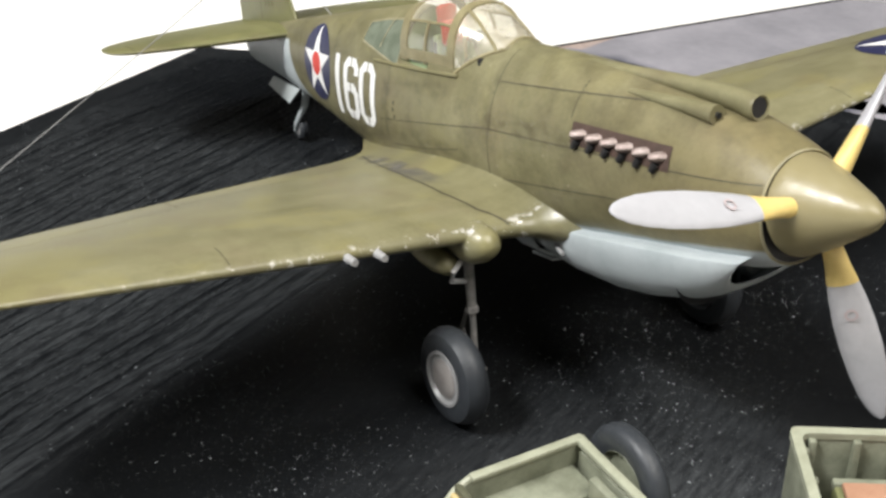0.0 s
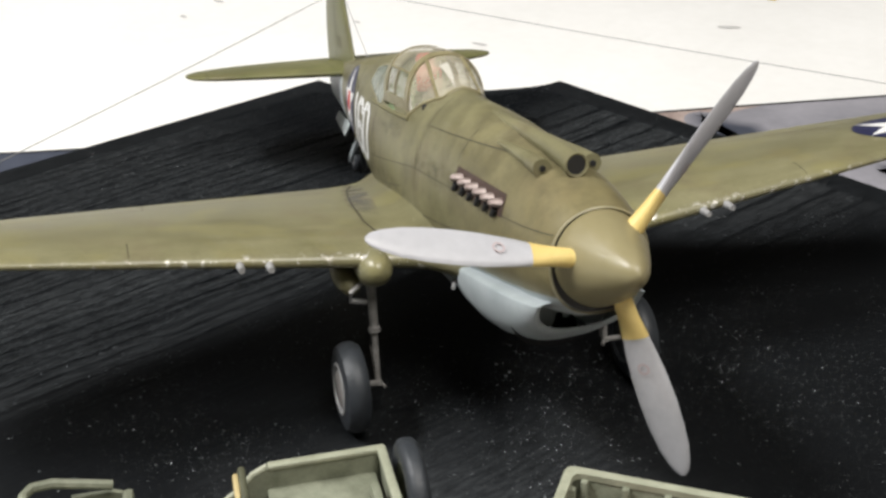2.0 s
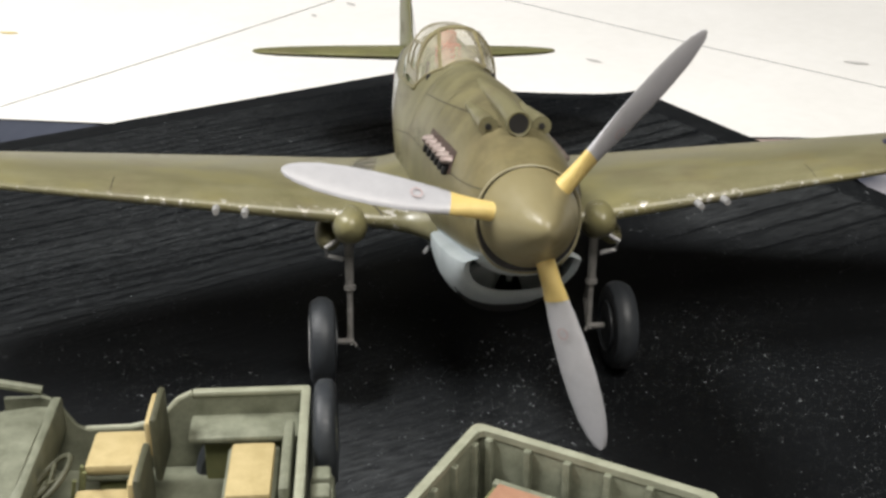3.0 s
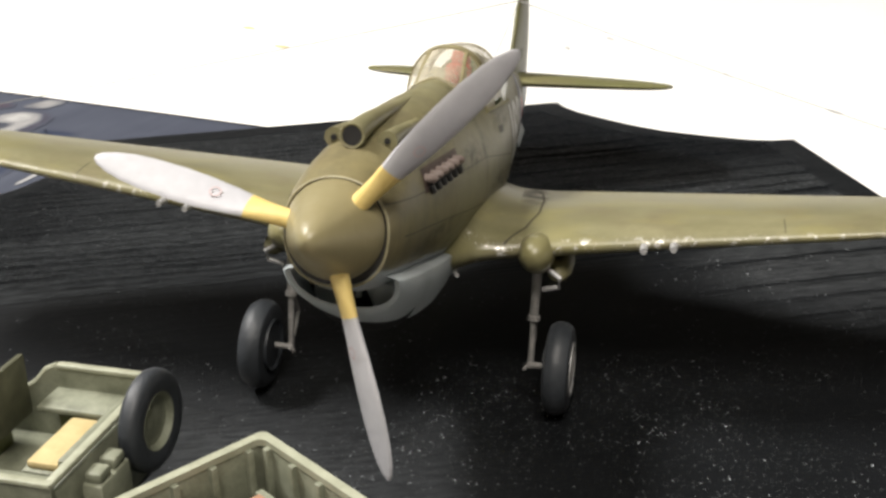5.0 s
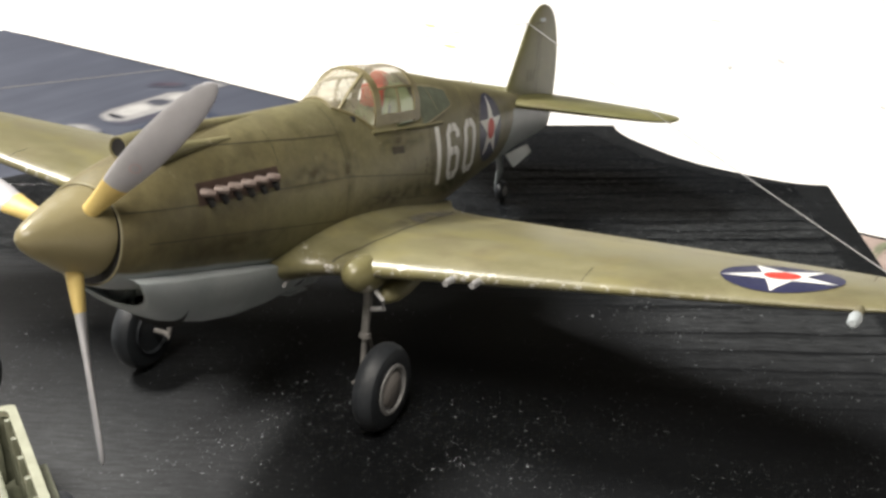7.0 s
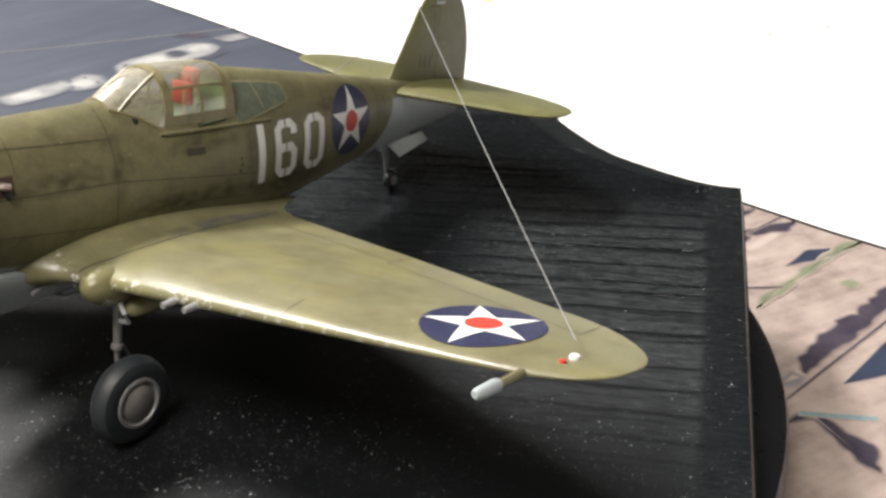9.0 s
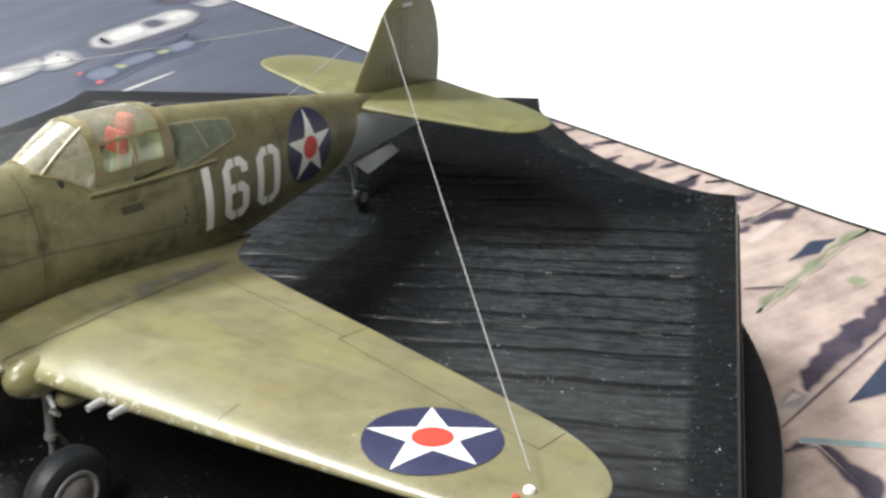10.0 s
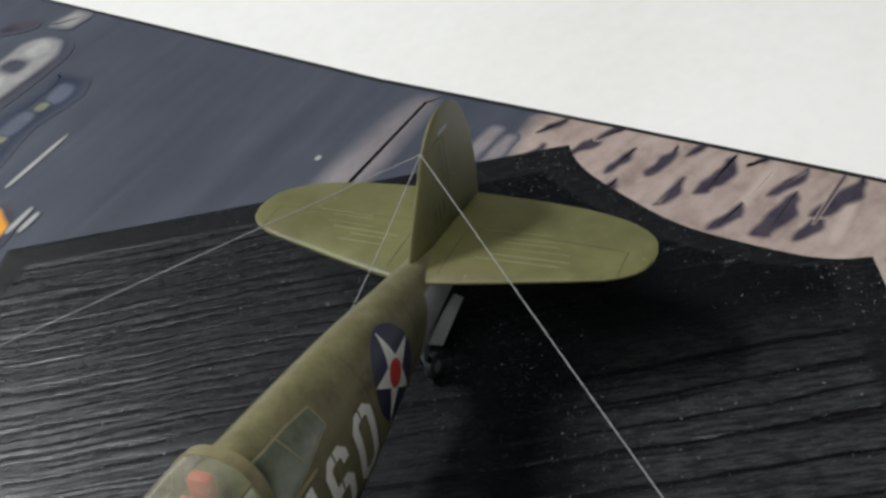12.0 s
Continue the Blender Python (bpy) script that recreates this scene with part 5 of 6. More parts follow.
for side in (1, -1):
    rings = []
    for y in list(np.linspace(1.0, 34, 14)) + list(np.linspace(35, 40.8, 9)):
        le, te = [float(np.interp(y, [s[0] for s in STAB], [s[k] for s in STAB])) for k in (1, 2)]
        xs = [le + (te - le) * s for s in WING_X]
        rings.append([(x, side * y, stab_z(x, y)) for x in xs] + [(x, side * y, stab_z(x, y, False)) for x in xs[-2:0:-1]])
    stab = fit("tailplane", loft(bmesh.new(), rings), "tail", label="olive tailplane", sharp=60)
    for pts in ([(172.5, 2.5), (171.5, 36)], [(171.5, 36), (163.6, 36)], [(156.2, 5), (172, 5)]):
        fit("panel_line", decal(bmesh.new(), ribbon(pts, 0.14), lambda u, v: (u, side * v, stab_z(u, v) + 0.05), 1.5), "line", stab)
    for i in range(6):
        x, y0, long = 162.6 + 1.9 * i + random.uniform(-0.5, 0.5), random.uniform(6, 16), random.uniform(8, 18)
        scratch = ribbon([(x + 0.06 * f * long, y0 + f * long) for f in (0, 0.3, 0.6, 1)], random.uniform(0.14, 0.26))
        fit("paint_scratch", decal(bmesh.new(), scratch, lambda u, v: (u, side * v, stab_z(u, v) + 0.05), 1.5), "scratch", stab)

FIN = [(6.0, 150.5, 189.0), (10, 155.2, 189.0), (14, 157.6, 188.9), (18, 160.0, 188.3), (22, 162.4, 187.2), (26, 164.8, 185.3), (28.5, 167.0, 183.4), (30.2, 169.3, 181.2), (31.3, 171.6, 178.8), (31.8, 174.2, 176.0)]
bm = bmesh.new()
rings = []
for z, le, te in [(-2.2, 176, 186.4), (0, 174, 188.2), (3, 160, 188.9)] + FIN:
    ring = []
    for s in WING_X:
        t = 5 * 0.085 * min(24.0, te - le) * (0.2969 * math.sqrt(s) - 0.126 * s - 0.3516 * s * s + 0.2843 * s ** 3 - 0.1015 * s ** 4)
        ring.append((le + (te - le) * s, t, z))
    rings.append(ring + [(x, -y - 0.02, z) for x, y, z in ring[-2:0:-1]])
fin = fit("fin", loft(bm, rings), "tail", label="olive fin and rudder", sharp=60)


def fin_y(x, z):
    le, te = [float(np.interp(z, [f[0] for f in FIN], [f[k] for f in FIN])) for k in (1, 2)]
    s = min(1.0, max(0.0, (x - le) / max(0.1, te - le)))
    return 5 * 0.085 * min(24.0, te - le) * (0.2969 * math.sqrt(s) - 0.126 * s - 0.3516 * s * s + 0.2843 * s ** 3 - 0.1015 * s ** 4)


for side in (1, -1):
    for pts in ([(173.6, 8.5), (173.0, 27.0)], [(173.0, 27.0), (169.0, 27.0)], [(171.6, 14.0), (171.2, 26.0)]):
        fit("hinge_line", decal(bmesh.new(), ribbon(pts, 0.26), lambda u, v: (u, side * (fin_y(u, v) + 0.05), v), 1.5), "line", fin)
    for x in (166.4, 168.4, 170.4):
        for z in (13.4,):
            bar = flat_tris([(x - 0.5, z - 1.5), (x + 0.3, z - 1.5), (x + 0.3, z + 1.5), (x - 0.5, z + 1.5)])
            fit("serial_bar", decal(bmesh.new(), bar, lambda u, v: (u, side * (fin_y(u, v) + 0.06), v), 1.5), "faint", fin, "worn dark serial mark")
    fit("balance_tab", box(bmesh.new(), (171.5, side * 0.5 - 0.35, 27.3), (175.4, side * 0.5 + 0.35, 28.3), 0.25), "grey", fin)

# tail wheel and its doors
tail = fit("tail_leg", tube(bmesh.new(), [(154.5, 0, -5), (157.0, 0, -10.5), (159.6, 1.6, -15.0), (160.2, 1.7, -16.8)], [1.0, 0.9, 0.6, 0.6], 10), "grey", label="grey tail wheel leg")
wheel = fit("tail_wheel", lathe(bmesh.new(), [(1.2, -0.9), (2.0, -1.1), (2.6, -0.5), (2.65, 0), (2.6, 0.5), (2.0, 1.1), (1.2, 0.9)], (160.2, 0.2, -16.75), "y", 24), "tyre")
fit("tail_hub", lathe(bmesh.new(), [(0.05, -1.05), (1.3, -1.0), (1.35, 1.0), (0.05, 1.05)], (160.2, 0.2, -16.75), "y", 16), "steel", wheel)
for side in (1, -1):
    bm = bmesh.new()
    quad = [(153.0, 2.6, -5.8), (168.0, 2.2, -4.6), (170.2, 2.8, -6.8), (158.0, 3.2, -9.6)]
    loft(bm, [[(x, side * (y + o), z) for x, y, z in quad] for o in (-0.2, 0.25)])
    fit("tail_door", bm, "door", label="pale grey tail wheel door")

# ---- markings on the fuselage ----
DIGITS = {
    "1": [[(0.0, 0.0), (1.7, 0.0), (1.7, 11.4), (0.0, 11.4)]],
    "6": [[(0.0, 1.6), (1.5, 0.0), (2.7, 0.0), (2.7, 1.7), (1.9, 1.7), (1.6, 2.0), (1.6, 9.4), (2.0, 9.8), (2.7, 9.8), (2.7, 11.4), (1.5, 11.4), (0.0, 9.8)],
          [(3.05, 0.0), (4.4, 0.0), (5.8, 1.6), (5.8, 5.2), (4.4, 6.8), (3.05, 6.8), (3.05, 5.1), (3.8, 5.1), (4.2, 4.7), (4.2, 2.1), (3.8, 1.7), (3.05, 1.7)],
          [(3.05, 9.8), (3.9, 9.8), (4.2, 9.4), (4.2, 8.4), (5.8, 8.4), (5.8, 9.8), (4.4, 11.4), (3.05, 11.4)],
          [(1.6, 5.1), (2.7, 5.1), (2.7, 6.8), (1.6, 6.8)]],
    "0": [[(0.0, 1.6), (1.5, 0.0), (2.7, 0.0), (2.7, 1.7), (1.9, 1.7), (1.6, 2.0), (1.6, 9.4), (2.0, 9.8), (2.7, 9.8), (2.7, 11.4), (1.5, 11.4), (0.0, 9.8)],
          [(3.05, 0.0), (4.3, 0.0), (5.8, 1.6), (5.8, 9.8), (4.3, 11.4), (3.05, 11.4), (3.05, 9.8), (3.8, 9.8), (4.2, 9.4), (4.2, 2.0), (3.8, 1.7), (3.05, 1.7)]],
}


for side in (1, -1):
    def on_body(u, v, lift=0.08):
        return (u, side * (body_y(u, v) + lift), v)

    sx, sz, r = 133.0, 3.6, 8.0
    roundel = fit("fuselage_roundel", decal(bmesh.new(), disc2(sx, sz, r), on_body, 1.2), "blue", label="dark blue disc with white star and red centre")
    fit("white_star", decal(bmesh.new(), star2(sx, sz, r * 0.98), lambda u, v: on_body(u, v, 0.14), 1.2), "white", roundel)
    fit("red_centre", decal(bmesh.new(), disc2(sx, sz, r * 0.31), lambda u, v: on_body(u, v, 0.2), 1.0), "red", roundel)
    for digit, x0 in (("1", 98.4), ("6", 103.9), ("0", 114.1)):
        if side > 0:
            x0 = {"1": 121.9, "6": 117.4, "0": 109.5}[digit]
        for_body = [[(x0 - side * u * 1.28 + (0.7 if side < 0 else 0), (-5.1 if side > 0 else -4.95) + v * 1.08) for u, v in poly] for poly in DIGITS[digit]]
        bm = bmesh.new()
        for poly in for_body:
            decal(bm, ear_clip(poly), lambda u, v: on_body(u, v, 0.12), 1.2)
        fit("number_" + {"1": "one", "6": "six", "0": "nought"}[digit], bm, "white", label="white stencilled digit " + digit)
    for pts in ([(3.6, 3.6), (19, 2.9), (40, 2.6), (62, 2.0)], [(62, 2.0), (80, 0.0), (100, -2.5)], [(62, 14), (61.5, 8), (61, 0), (60.6, -8)], [(40.5, 12), (40.5, 6.8)], [(96.5, 8.6), (96.8, 0), (97, -6)],
                [(22, 11), (40, 10.4), (61, 9.4)], [(123, 12.5), (123.5, -8)], [(144.5, 10.8), (145, -5)], [(70, -3), (82, -5), (95, -6.6)], [(8, -1.5), (30, -3.4), (60, -6)]):
        fit("panel_line", decal(bmesh.new(), ribbon(pts, 0.16), lambda u, v: on_body(u, v, 0.05), 1.2), "line")
    marks = [disc2(93.6, 1.5, 0.4, 10), disc2(93.8, 0.2, 0.42, 10), disc2(93.2, -1.0, 0.4, 10)]
    if side < 0:
        marks.append(flat_tris([(78.5, 4.2), (83.5, 4.0), (83.5, 5.4), (78.5, 5.6)]))
    for tris in marks:
        fit("hand_hold", decal(bmesh.new(), tris, lambda u, v: on_body(u, v, 0.07), 1.0), "line")
    for cx, cz, lx, lz, strength in ((50, 3.6, 13, 2.6, 0.8), (84, 6.2, 13, 2.2, 0.7), (82, -4.2, 20, 2.4, 0.75), (62, 6.0, 2.2, 9.0, 0.5), (110, -6.0, 16, 2.6, 0.6), (126, 8.0, 12, 2.2, 0.55), (30, -5.0, 16, 2.2, 0.5), (97, 2.0, 2.4, 7.0, 0.5)):
        soot = bmesh.new()
        decal(soot, flat_tris([(cx + lx * math.cos(k * math.tau / 20), cz + lz * math.sin(k * math.tau / 20)) for k in range(20)]), lambda u, v: on_body(u, v, 0.035), 1.0)
        fade = soot.verts.layers.float.new("fade")
        for v in soot.verts:
            away = ((v.co.x - cx) / lx) ** 2 + ((v.co.z - cz) / lz) ** 2
            v[fade] = (0.6 if side < 0 else 0.36) * strength * max(0.0, 1 - away) * max(0.0, min(1.0, 0.55 + 1.0 * noise.noise(Vector((v.co.x * 0.35, v.co.z * 0.8, cx)))))
        fit("grime_patch", soot, "grime", label="dark grime rubbed into the paint")
    WING_SIDE[0] = side
    walk_strip = bmesh.new()
    decal(walk_strip, flat_tris([(62, 17.0), (74, 15.6), (88, 14.2), (101, 12.8), (102, 15.6), (94, 18.0), (82, 20.6), (68, 21.2)]), lambda u, v: (u, side * v, wing_z(u, v) + 0.09), 0.9)
    fade = walk_strip.verts.layers.float.new("fade")
    for v in walk_strip.verts:
        along, across = (v.co.x - 82) / 20, (abs(v.co.y) - 17.2 + 0.12 * (v.co.x - 82)) / 3.0
        v[fade] = 0.75 * max(0.0, 1 - along * along) * max(0.0, 1 - across * across) * max(0.0, min(1.0, 0.6 + 1.1 * noise.noise(v.co * 0.28)))
    fit("wing_walk", walk_strip, "walkway", label="worn dark grey walkway at the wing root")

# antenna wires of fine thread
for end in ((65.7, 106.1, -0.2), (57.0, -108.0, 4.0), (134.5, 1.2, 13.0)):
    start, stop = Vector((165.2, 0, 27.0)), Vector(end)
    pts = [start.lerp(stop, i / 10) - Vector((0, 0, 0.5 * math.sin(math.pi * i / 10))) for i in range(11)]
    fit("antenna_wire", tube(bmesh.new(), pts, 0.1, 6), "wire", label="fine pale antenna thread")

# ---- the scale jeep, its trailer ----


def road_wheel(parent, centre, r, w, axis, name="wheel"):
    """A treaded tyre on a dished rim."""
    a = w / 2
    tyre = part(name, lathe(bmesh.new(), [(r * 0.54, 0), (r * 0.56, -a * 0.8), (r * 0.72, -a), (r * 0.9, -a * 0.92), (r * 0.98, -a * 0.6), (r, -a * 0.3), (r, a * 0.3), (r * 0.98, a * 0.6), (r * 0.9, a * 0.92), (r * 0.72, a), (r * 0.56, a * 0.8), (r * 0.54, 0.02)],
                            centre, axis, 36), M["tyre"], parent, "dark rubber tyre with a khaki rim")
    part("rim", lathe(bmesh.new(), [(0.05, -a * 0.3), (r * 0.2, -a * 0.42), (r * 0.34, -a * 0.15), (r * 0.48, -a * 0.25), (r * 0.57, -a * 0.85), (r * 0.6, -a * 0.6), (r * 0.6, a * 0.6), (r * 0.57, a * 0.85), (r * 0.48, a * 0.25), (r * 0.34, a * 0.15), (r * 0.2, a * 0.42), (0.05, a * 0.3)],
                      centre, axis, 28), M["khaki"], tyre)
    return tyre


# the jeep: local x forward, y to its left, z up, origin on the ground below its rear end
jeep = thing("model_jeep", "khaki-green plastic model jeep, open, windscreen folded, on the plaque", "model jeep", pose(-0.0477, 0.0303, 0.0001, 0, 0, 86.5))
HB = 14.9
body = bmesh.new()
box(body, (0, -14, 7.6), (44, 14, 8.6), 0.3)
box(body, (0, -HB, 8), (0.9, HB, 19.6), 0.3)
part("tub", body, M["khaki"], jeep)


def jeep_side(y0, y1):
    """Side panel with the dipped door opening."""
    top = [(0, 21), (16.5, 21), (18.6, 20.2), (20.2, 18.6), (21.6, 16.9), (23.4, 15.8), (26, 15.3), (32.5, 15.2), (34.2, 16.0), (35.4, 18.0), (36.6, 20.4), (38.5, 21.2), (44, 21.2)]
    outline = [(0, 7.6)] + top + [(44, 7.6)]
    return loft(bmesh.new(), [[(x, y, z) for x, z in outline] for y in (y0, y1)])


for s in (1, -1):
    part("side_panel", jeep_side(s * (HB - 0.8), s * HB), M["khaki"], jeep)
    part("side_rail", box(bmesh.new(), (0, s * (HB - 0.35) - 0.7, 20.5), (17.0, s * (HB - 0.35) + 0.7, 21.4), 0.3), M["khaki_pale"], jeep)
    rail = bmesh.new()
    tube(rail, [(17, s * (HB - 0.3), 21.0), (19.2, s * (HB - 0.3), 19.9), (21.2, s * (HB - 0.3), 17.6), (23.6, s * (HB - 0.3), 16.0), (26.5, s * (HB - 0.3), 15.4), (33, s * (HB - 0.3), 15.3)], 0.5, 8)
    part("door_beading", rail, M["khaki_pale"], jeep)
    ledge = part("wheel_box", box(bmesh.new(), (1.5, s * 11.2 - 3.2, 16.3), (17.4, s * 11.2 + 3.2, 17.4), 0.4), M["khaki"], jeep)
    # Box under the ledge, coloured darker to stand for the shade there
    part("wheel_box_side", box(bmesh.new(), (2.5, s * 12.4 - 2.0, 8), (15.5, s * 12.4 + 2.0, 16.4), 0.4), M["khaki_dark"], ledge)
    part("rear_fender", box(bmesh.new(), (4, s * 15.4 - 0.9, 15.6), (17, s * 15.4 + 0.9, 16.4), 0.2), M["khaki"], jeep)
    part("front_fender", box(bmesh.new(), (43, s * 13.4 - 2.4, 15.4), (62, s * 13.4 + 2.4, 16.3), 0.4), M["khaki"], jeep)
    part("fender_front", box(bmesh.new(), (60.6, s * 13.4 - 2.4, 10.4), (62, s * 13.4 + 2.4, 16.1), 0.4), M["khaki"], jeep)
    for x in (9.5, 52.0):
        road_wheel(jeep, (x, s * 13.4, 8.0), 7.9, 4.2, "y")
    seat = part("front_seat", box(bmesh.new(), (24.0, s * 6.9 - 3.4, 8.5), (29.4, s * 6.9 + 3.4, 14.6), 0.5), M["khaki_dark"], jeep, "khaki seat with tan cushion")
    part("seat_pan", box(bmesh.new(), (22.8, s * 6.9 - 4.3, 14.4), (30.8, s * 6.9 + 4.3, 15.4), 0.3), M["khaki"], seat)
    part("cushion", box(bmesh.new(), (22.6, s * 6.9 - 4.4, 15.3), (30.9, s * 6.9 + 4.4, 17.2), 0.7), M["canvas"], seat, "tan canvas cushion")
    back = bmesh.new()
    box(back, (20.2, s * 6.9 - 4.4, 14), (21.3, s * 6.9 + 4.4, 24.4), 0.5)
    part("seat_back", back, M["seat_olive"], seat)
    part("back_cushion", box(bmesh.new(), (21.2, s * 6.9 - 4.0, 18.0), (22.1, s * 6.9 + 4.0, 23.6), 0.4), M["canvas"], seat)
part("tail_rail", box(bmesh.new(), (-0.2, -HB, 20.4), (1.2, HB, 21.4), 0.3), M["khaki_pale"], jeep)
bench = part("rear_bench", box(bmesh.new(), (4.2, -8.2, 14.2), (11.6, 5.4, 15.6), 0.4), M["khaki"], jeep)
part("bench_cushion", box(bmesh.new(), (4.8, -7.6, 15.5), (11.0, 4.8, 16.8), 0.5), M["canvas"], bench, "tan canvas cushion")
part("bench_back", box(bmesh.new(), (2.0, -8.2, 14.6), (3.4, 8.2, 20.2), 0.4), M["khaki"], bench)
hood = bmesh.new()
rings = []
for x, w, z in ((36.9, 13.4, 21.6), (39, 13.0, 22.0), (50, 11.4, 21.4), (59, 10.0, 20.2), (61.6, 9.8, 19.6)):
    rings.append([(x, -w, 13), (x, -w, z - 2.2), (x, -w * 0.9, z - 0.7), (x, -w * 0.55, z), (x, 0, z + 0.25), (x, w * 0.55, z), (x, w * 0.9, z - 0.7), (x, w, z - 2.2), (x, w, 13)])
part("hood", loft(hood, rings), M["khaki"], jeep, "khaki bonnet")
part("grille", box(bmesh.new(), (61.4, -10.8, 8.5), (62.8, 10.8, 19.4), 0.4), M["khaki"], jeep)
part("dashboard", box(bmesh.new(), (35.6, -14.0, 15.5), (37.2, 14.0, 21.6), 0.5), M["khaki"], jeep)
part("front_bumper", box(bmesh.new(), (64.2, -15, 8.6), (65.6, 15, 11), 0.3), M["khaki"], jeep)
screen = bmesh.new()
loop = [(38.2, -13.6, 22.8), (46.0, -13.6, 24.6), (48.6, -13.0, 24.8), (49.6, -11.4, 24.8), (49.6, 11.4, 24.8), (48.6, 13.0, 24.8), (46.0, 13.6, 24.6), (38.2, 13.6, 22.8)]
tube(screen, loop, 0.7, 8)
part("windscreen_frame", screen, M["khaki"], jeep, "folded windscreen frame")
wheel_ring = bmesh.new()
mm = Matrix.Translation((33.4, 5.6, 20.6)) @ pose(0, 0, 0, 0, 42, 0)
ringpts = [mm @ Vector((4.3 * math.cos(k * math.tau / 28), 4.3 * math.sin(k * math.tau / 28), 0)) for k in range(29)]
tube(wheel_ring, ringpts, 0.38, 8)
for k in range(3):
    a = k * math.tau / 3 + 0.5
    tube(wheel_ring, [mm @ Vector((0, 0, -0.3)), mm @ Vector((4.3 * math.cos(a), 4.3 * math.sin(a), 0))], 0.3, 6)
tube(wheel_ring, [mm @ Vector((0, 0, 0)), (37.5, 5.6, 15.0)], 0.45, 8)
part("steering_wheel", wheel_ring, M["seat_olive"], jeep, "dark khaki three-spoke steering wheel")
for y, x in ((0.5, 33), (-1.4, 32), (-2.8, 32.6)):
    part("gear_lever", tube(bmesh.new(), [(x, y, 8.5), (x - 1.5, y, 17)], 0.32, 6), M["khaki_dark"], jeep)
road_wheel(jeep, (-2.5, -7.2, 18.2), 7.7, 3.2, "x", "spare_wheel")
can = bmesh.new()
box(can, (-3.8, 1.4, 9.6), (-0.4, 9.2, 17.6), 0.7)
box(can, (-3.4, 1.9, 17.5), (-0.8, 4.9, 19.2), 0.5)
box(can, (-3.4, 5.7, 17.5), (-0.8, 8.7, 19.2), 0.5)
part("jerrycan", can, M["khaki"], jeep, "pale khaki jerrycan on the tail")
part("rear_bumperette", box(bmesh.new(), (-1.8, 9.8, 7.4), (0, 13.8, 9.6), 0.3), M["khaki"], jeep)
under = bmesh.new()
box(under, (2, -6, 5.2), (64, -4.6, 7.6), 0.2)
box(under, (2, 4.6, 5.2), (64, 6, 7.6), 0.2)
for x in (9.5, 52.0):
    tube(under, [(x, -12, 8), (x, 12, 8)], 1.0, 10)
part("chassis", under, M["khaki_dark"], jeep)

# the trailer: local x along its travel, origin on the ground below its front far corner
TX, TY = Vector((0.5800, 0.8146, 0)), Vector((-0.8146, 0.5800, 0))
trailer = thing("model_trailer", "khaki-green plastic model cargo trailer with a brown crate, on the plaque", "model trailer",
                Matrix(((TX.x, TY.x, 0, -0.0485), (TX.y, TY.y, 0, 0.0069), (0, 0, 1, 0.0001), (0, 0, 0, 1))))
TL, TW, TZ0, TZ1 = 33.6, 23.5, 10.5, 22.8
part("bed", box(bmesh.new(), (-TL, 0, TZ0 - 0.6), (0, TW, TZ0 + 0.4), 0.3), M["khaki"], trailer)
for name, lo, hi in (("side_wall", (-TL, 0, TZ0), (0, 0.8, TZ1)), ("side_wall", (-TL, TW - 0.8, TZ0), (0, TW, TZ1)), ("end_wall", (-0.8, 0.7, TZ0), (0, TW - 0.7, TZ1)), ("end_wall", (-TL, 0.7, TZ0), (-TL + 0.8, TW - 0.7, TZ1))):
    part(name, box(bmesh.new(), lo, hi, 0.2), M["khaki"], trailer)
rail = bmesh.new()
loop = []
for cx, cy, a0 in ((-1.2, 1.2, -90), (-1.2, TW - 1.2, 0), (-TL + 1.2, TW - 1.2, 90), (-TL + 1.2, 1.2, 180)):
    loop += [(cx + 1.2 * math.cos(radians(a0 + a)), cy + 1.2 * math.sin(radians(a0 + a))) for a in (0, 30, 60, 90)]
rings = []
for i, (x, y) in enumerate(loop + loop[:1]):
    d = Vector((x + TL / 2, y - TW / 2)).normalized()
    o = Vector((math.copysign(1, d.x) if abs(x + TL / 2) > TL / 2 - 1.3 else 0, math.copysign(1, d.y) if abs(y - TW / 2) > TW / 2 - 1.3 else 0)).normalized()
    rings.append([(x + o.x * f, y + o.y * f, z) for f, z in ((0.6, TZ1 - 0.6), (0.6, TZ1 + 0.4), (-1.3, TZ1 + 0.4), (-1.3, TZ1 - 0.6))])
part("top_rail", loft(rail, rings, False), M["khaki_pale"], trailer, "pale khaki top rail", sharp=40)
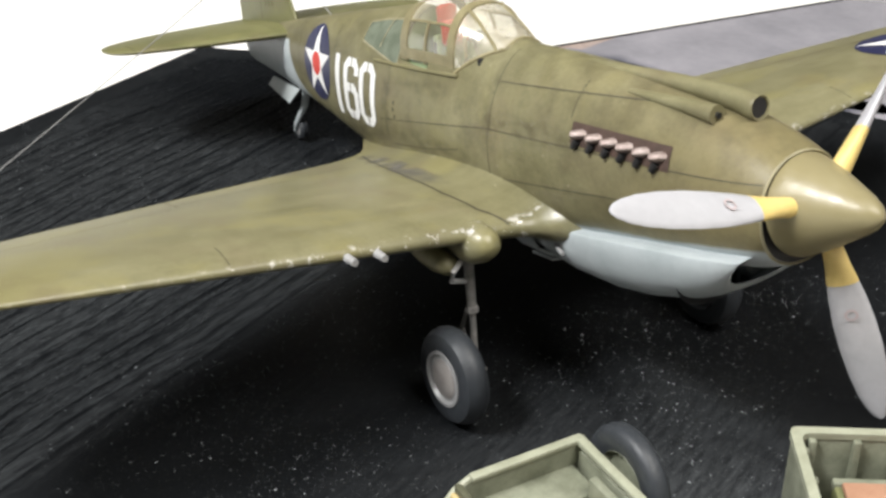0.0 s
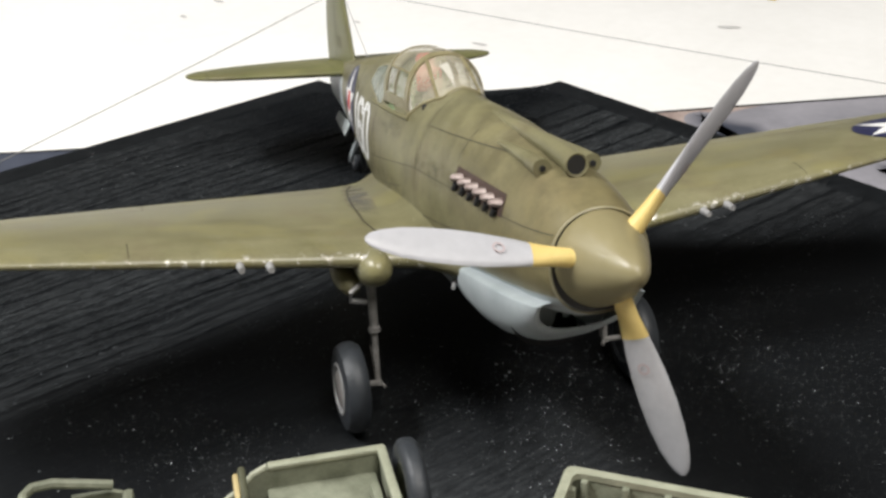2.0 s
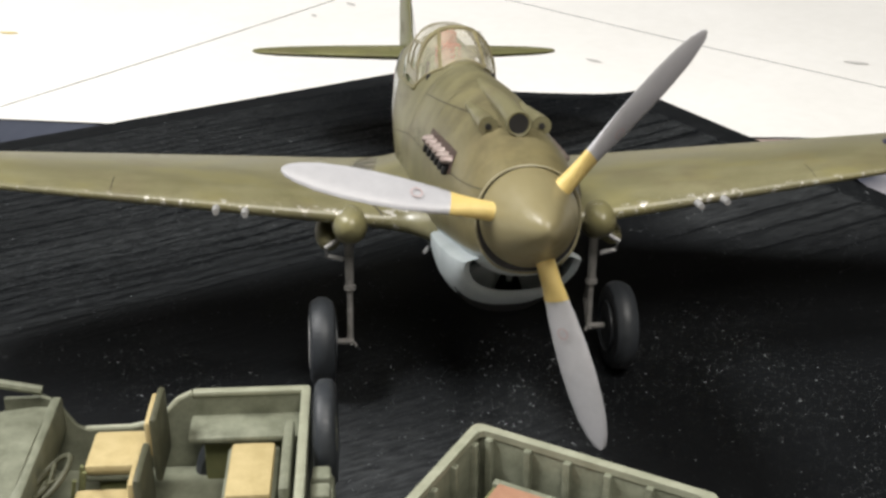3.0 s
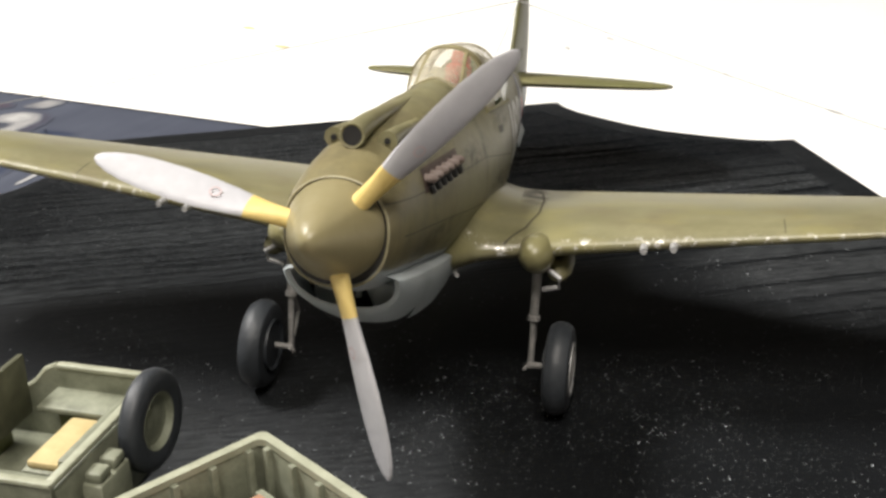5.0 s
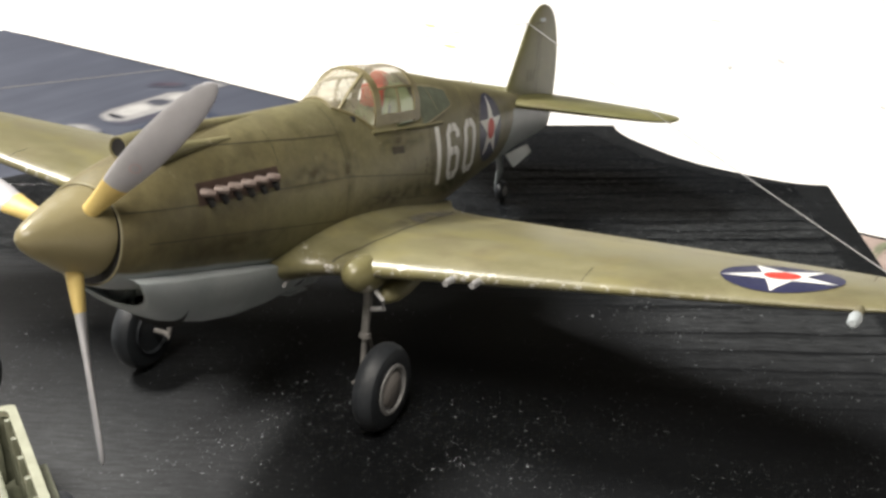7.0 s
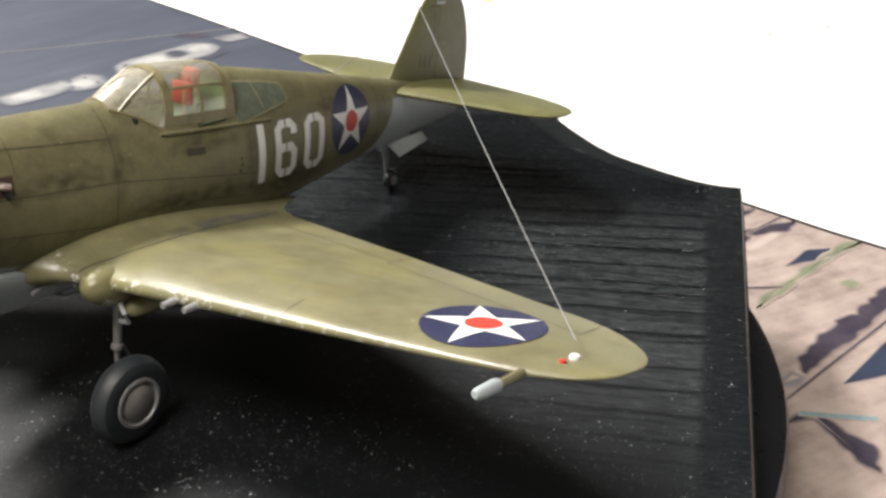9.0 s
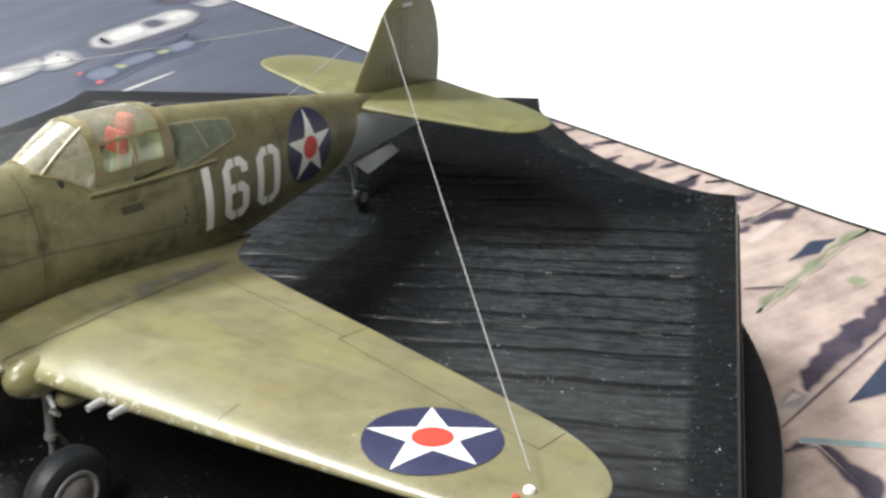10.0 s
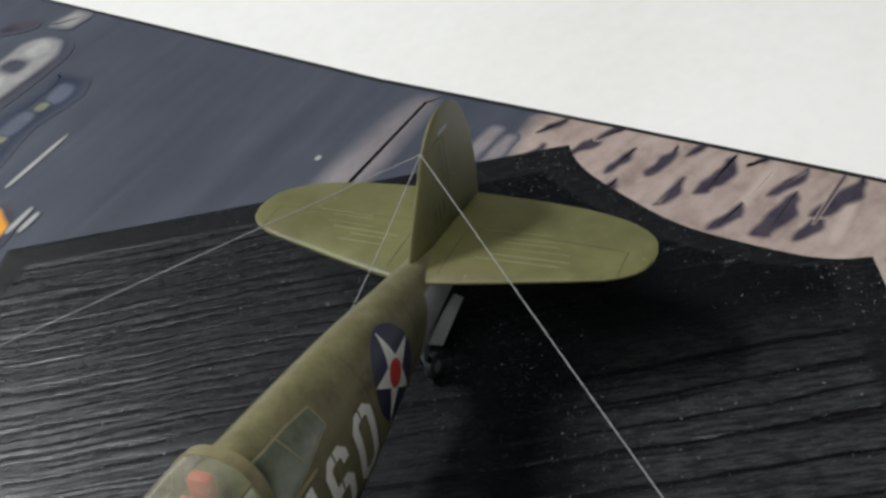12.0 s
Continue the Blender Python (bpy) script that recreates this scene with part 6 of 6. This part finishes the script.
for i in range(6):
    x = -2.5 - i * (TL - 5) / 5
    for y0, y1 in ((0.7, 1.7), (TW - 1.7, TW - 0.7)):
        part("rib", box(bmesh.new(), (x - 0.5, y0, TZ0 + 0.4), (x + 0.5, y1, TZ1 - 0.5), 0.15), M["khaki"], trailer)
for i in range(4):
    y = 3.2 + i * (TW - 6.4) / 3
    part("rib", box(bmesh.new(), (-1.7, y - 0.5, TZ0 + 0.4), (-0.7, y + 0.5, TZ1 - 0.5), 0.15), M["khaki"], trailer)
for y in (-2.6, TW + 2.6):
    road_wheel(trailer, (-TL * 0.52, y, 8.0), 7.9, 4.2, "y")
    part("mudguard", box(bmesh.new(), (-TL * 0.52 - 9, min(y, y * 0.2 + 0.8 * (0 if y < 0 else TW)) if y < 0 else TW, 16.2), (-TL * 0.52 + 9, 0 if y < 0 else TW + 4.6, 17.0), 0.3), M["khaki"], trailer)
bar = bmesh.new()
tube(bar, [(0.0, 3.5, TZ0 - 1), (14, TW / 2 - 0.8, 8.8), (18.5, TW / 2, 8.6)], 0.9, 8)
tube(bar, [(0.0, TW - 3.5, TZ0 - 1), (14, TW / 2 + 0.8, 8.8), (18.5, TW / 2, 8.6)], 0.9, 8)
tube(bar, [(13, TW / 2, 8.6), (13, TW / 2, 0.3)], 0.5, 8)
part("drawbar", bar, M["khaki"], trailer)
part("axle", tube(bmesh.new(), [(-TL * 0.52, -1, 8), (-TL * 0.52, TW + 1, 8)], 0.9, 10), M["khaki_dark"], trailer)

crate = thing("wooden_crate", "pinkish-brown wooden crate standing in the trailer", "crate", trailer.matrix_world @ pose(-0.0125, 0.0105, 0.0109))
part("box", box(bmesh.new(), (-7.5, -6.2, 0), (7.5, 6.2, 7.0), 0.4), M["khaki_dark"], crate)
part("lid", box(bmesh.new(), (-6.6, -5.4, 6.9), (6.6, 5.4, 7.9), 0.3), M["crate"], crate, "pinkish-brown lid")
for y in (-5.9, 5.9):
    part("cleat", box(bmesh.new(), (-7.6, y - 0.6, 6.4), (7.6, y + 0.6, 7.6), 0.2), M["khaki"], crate)
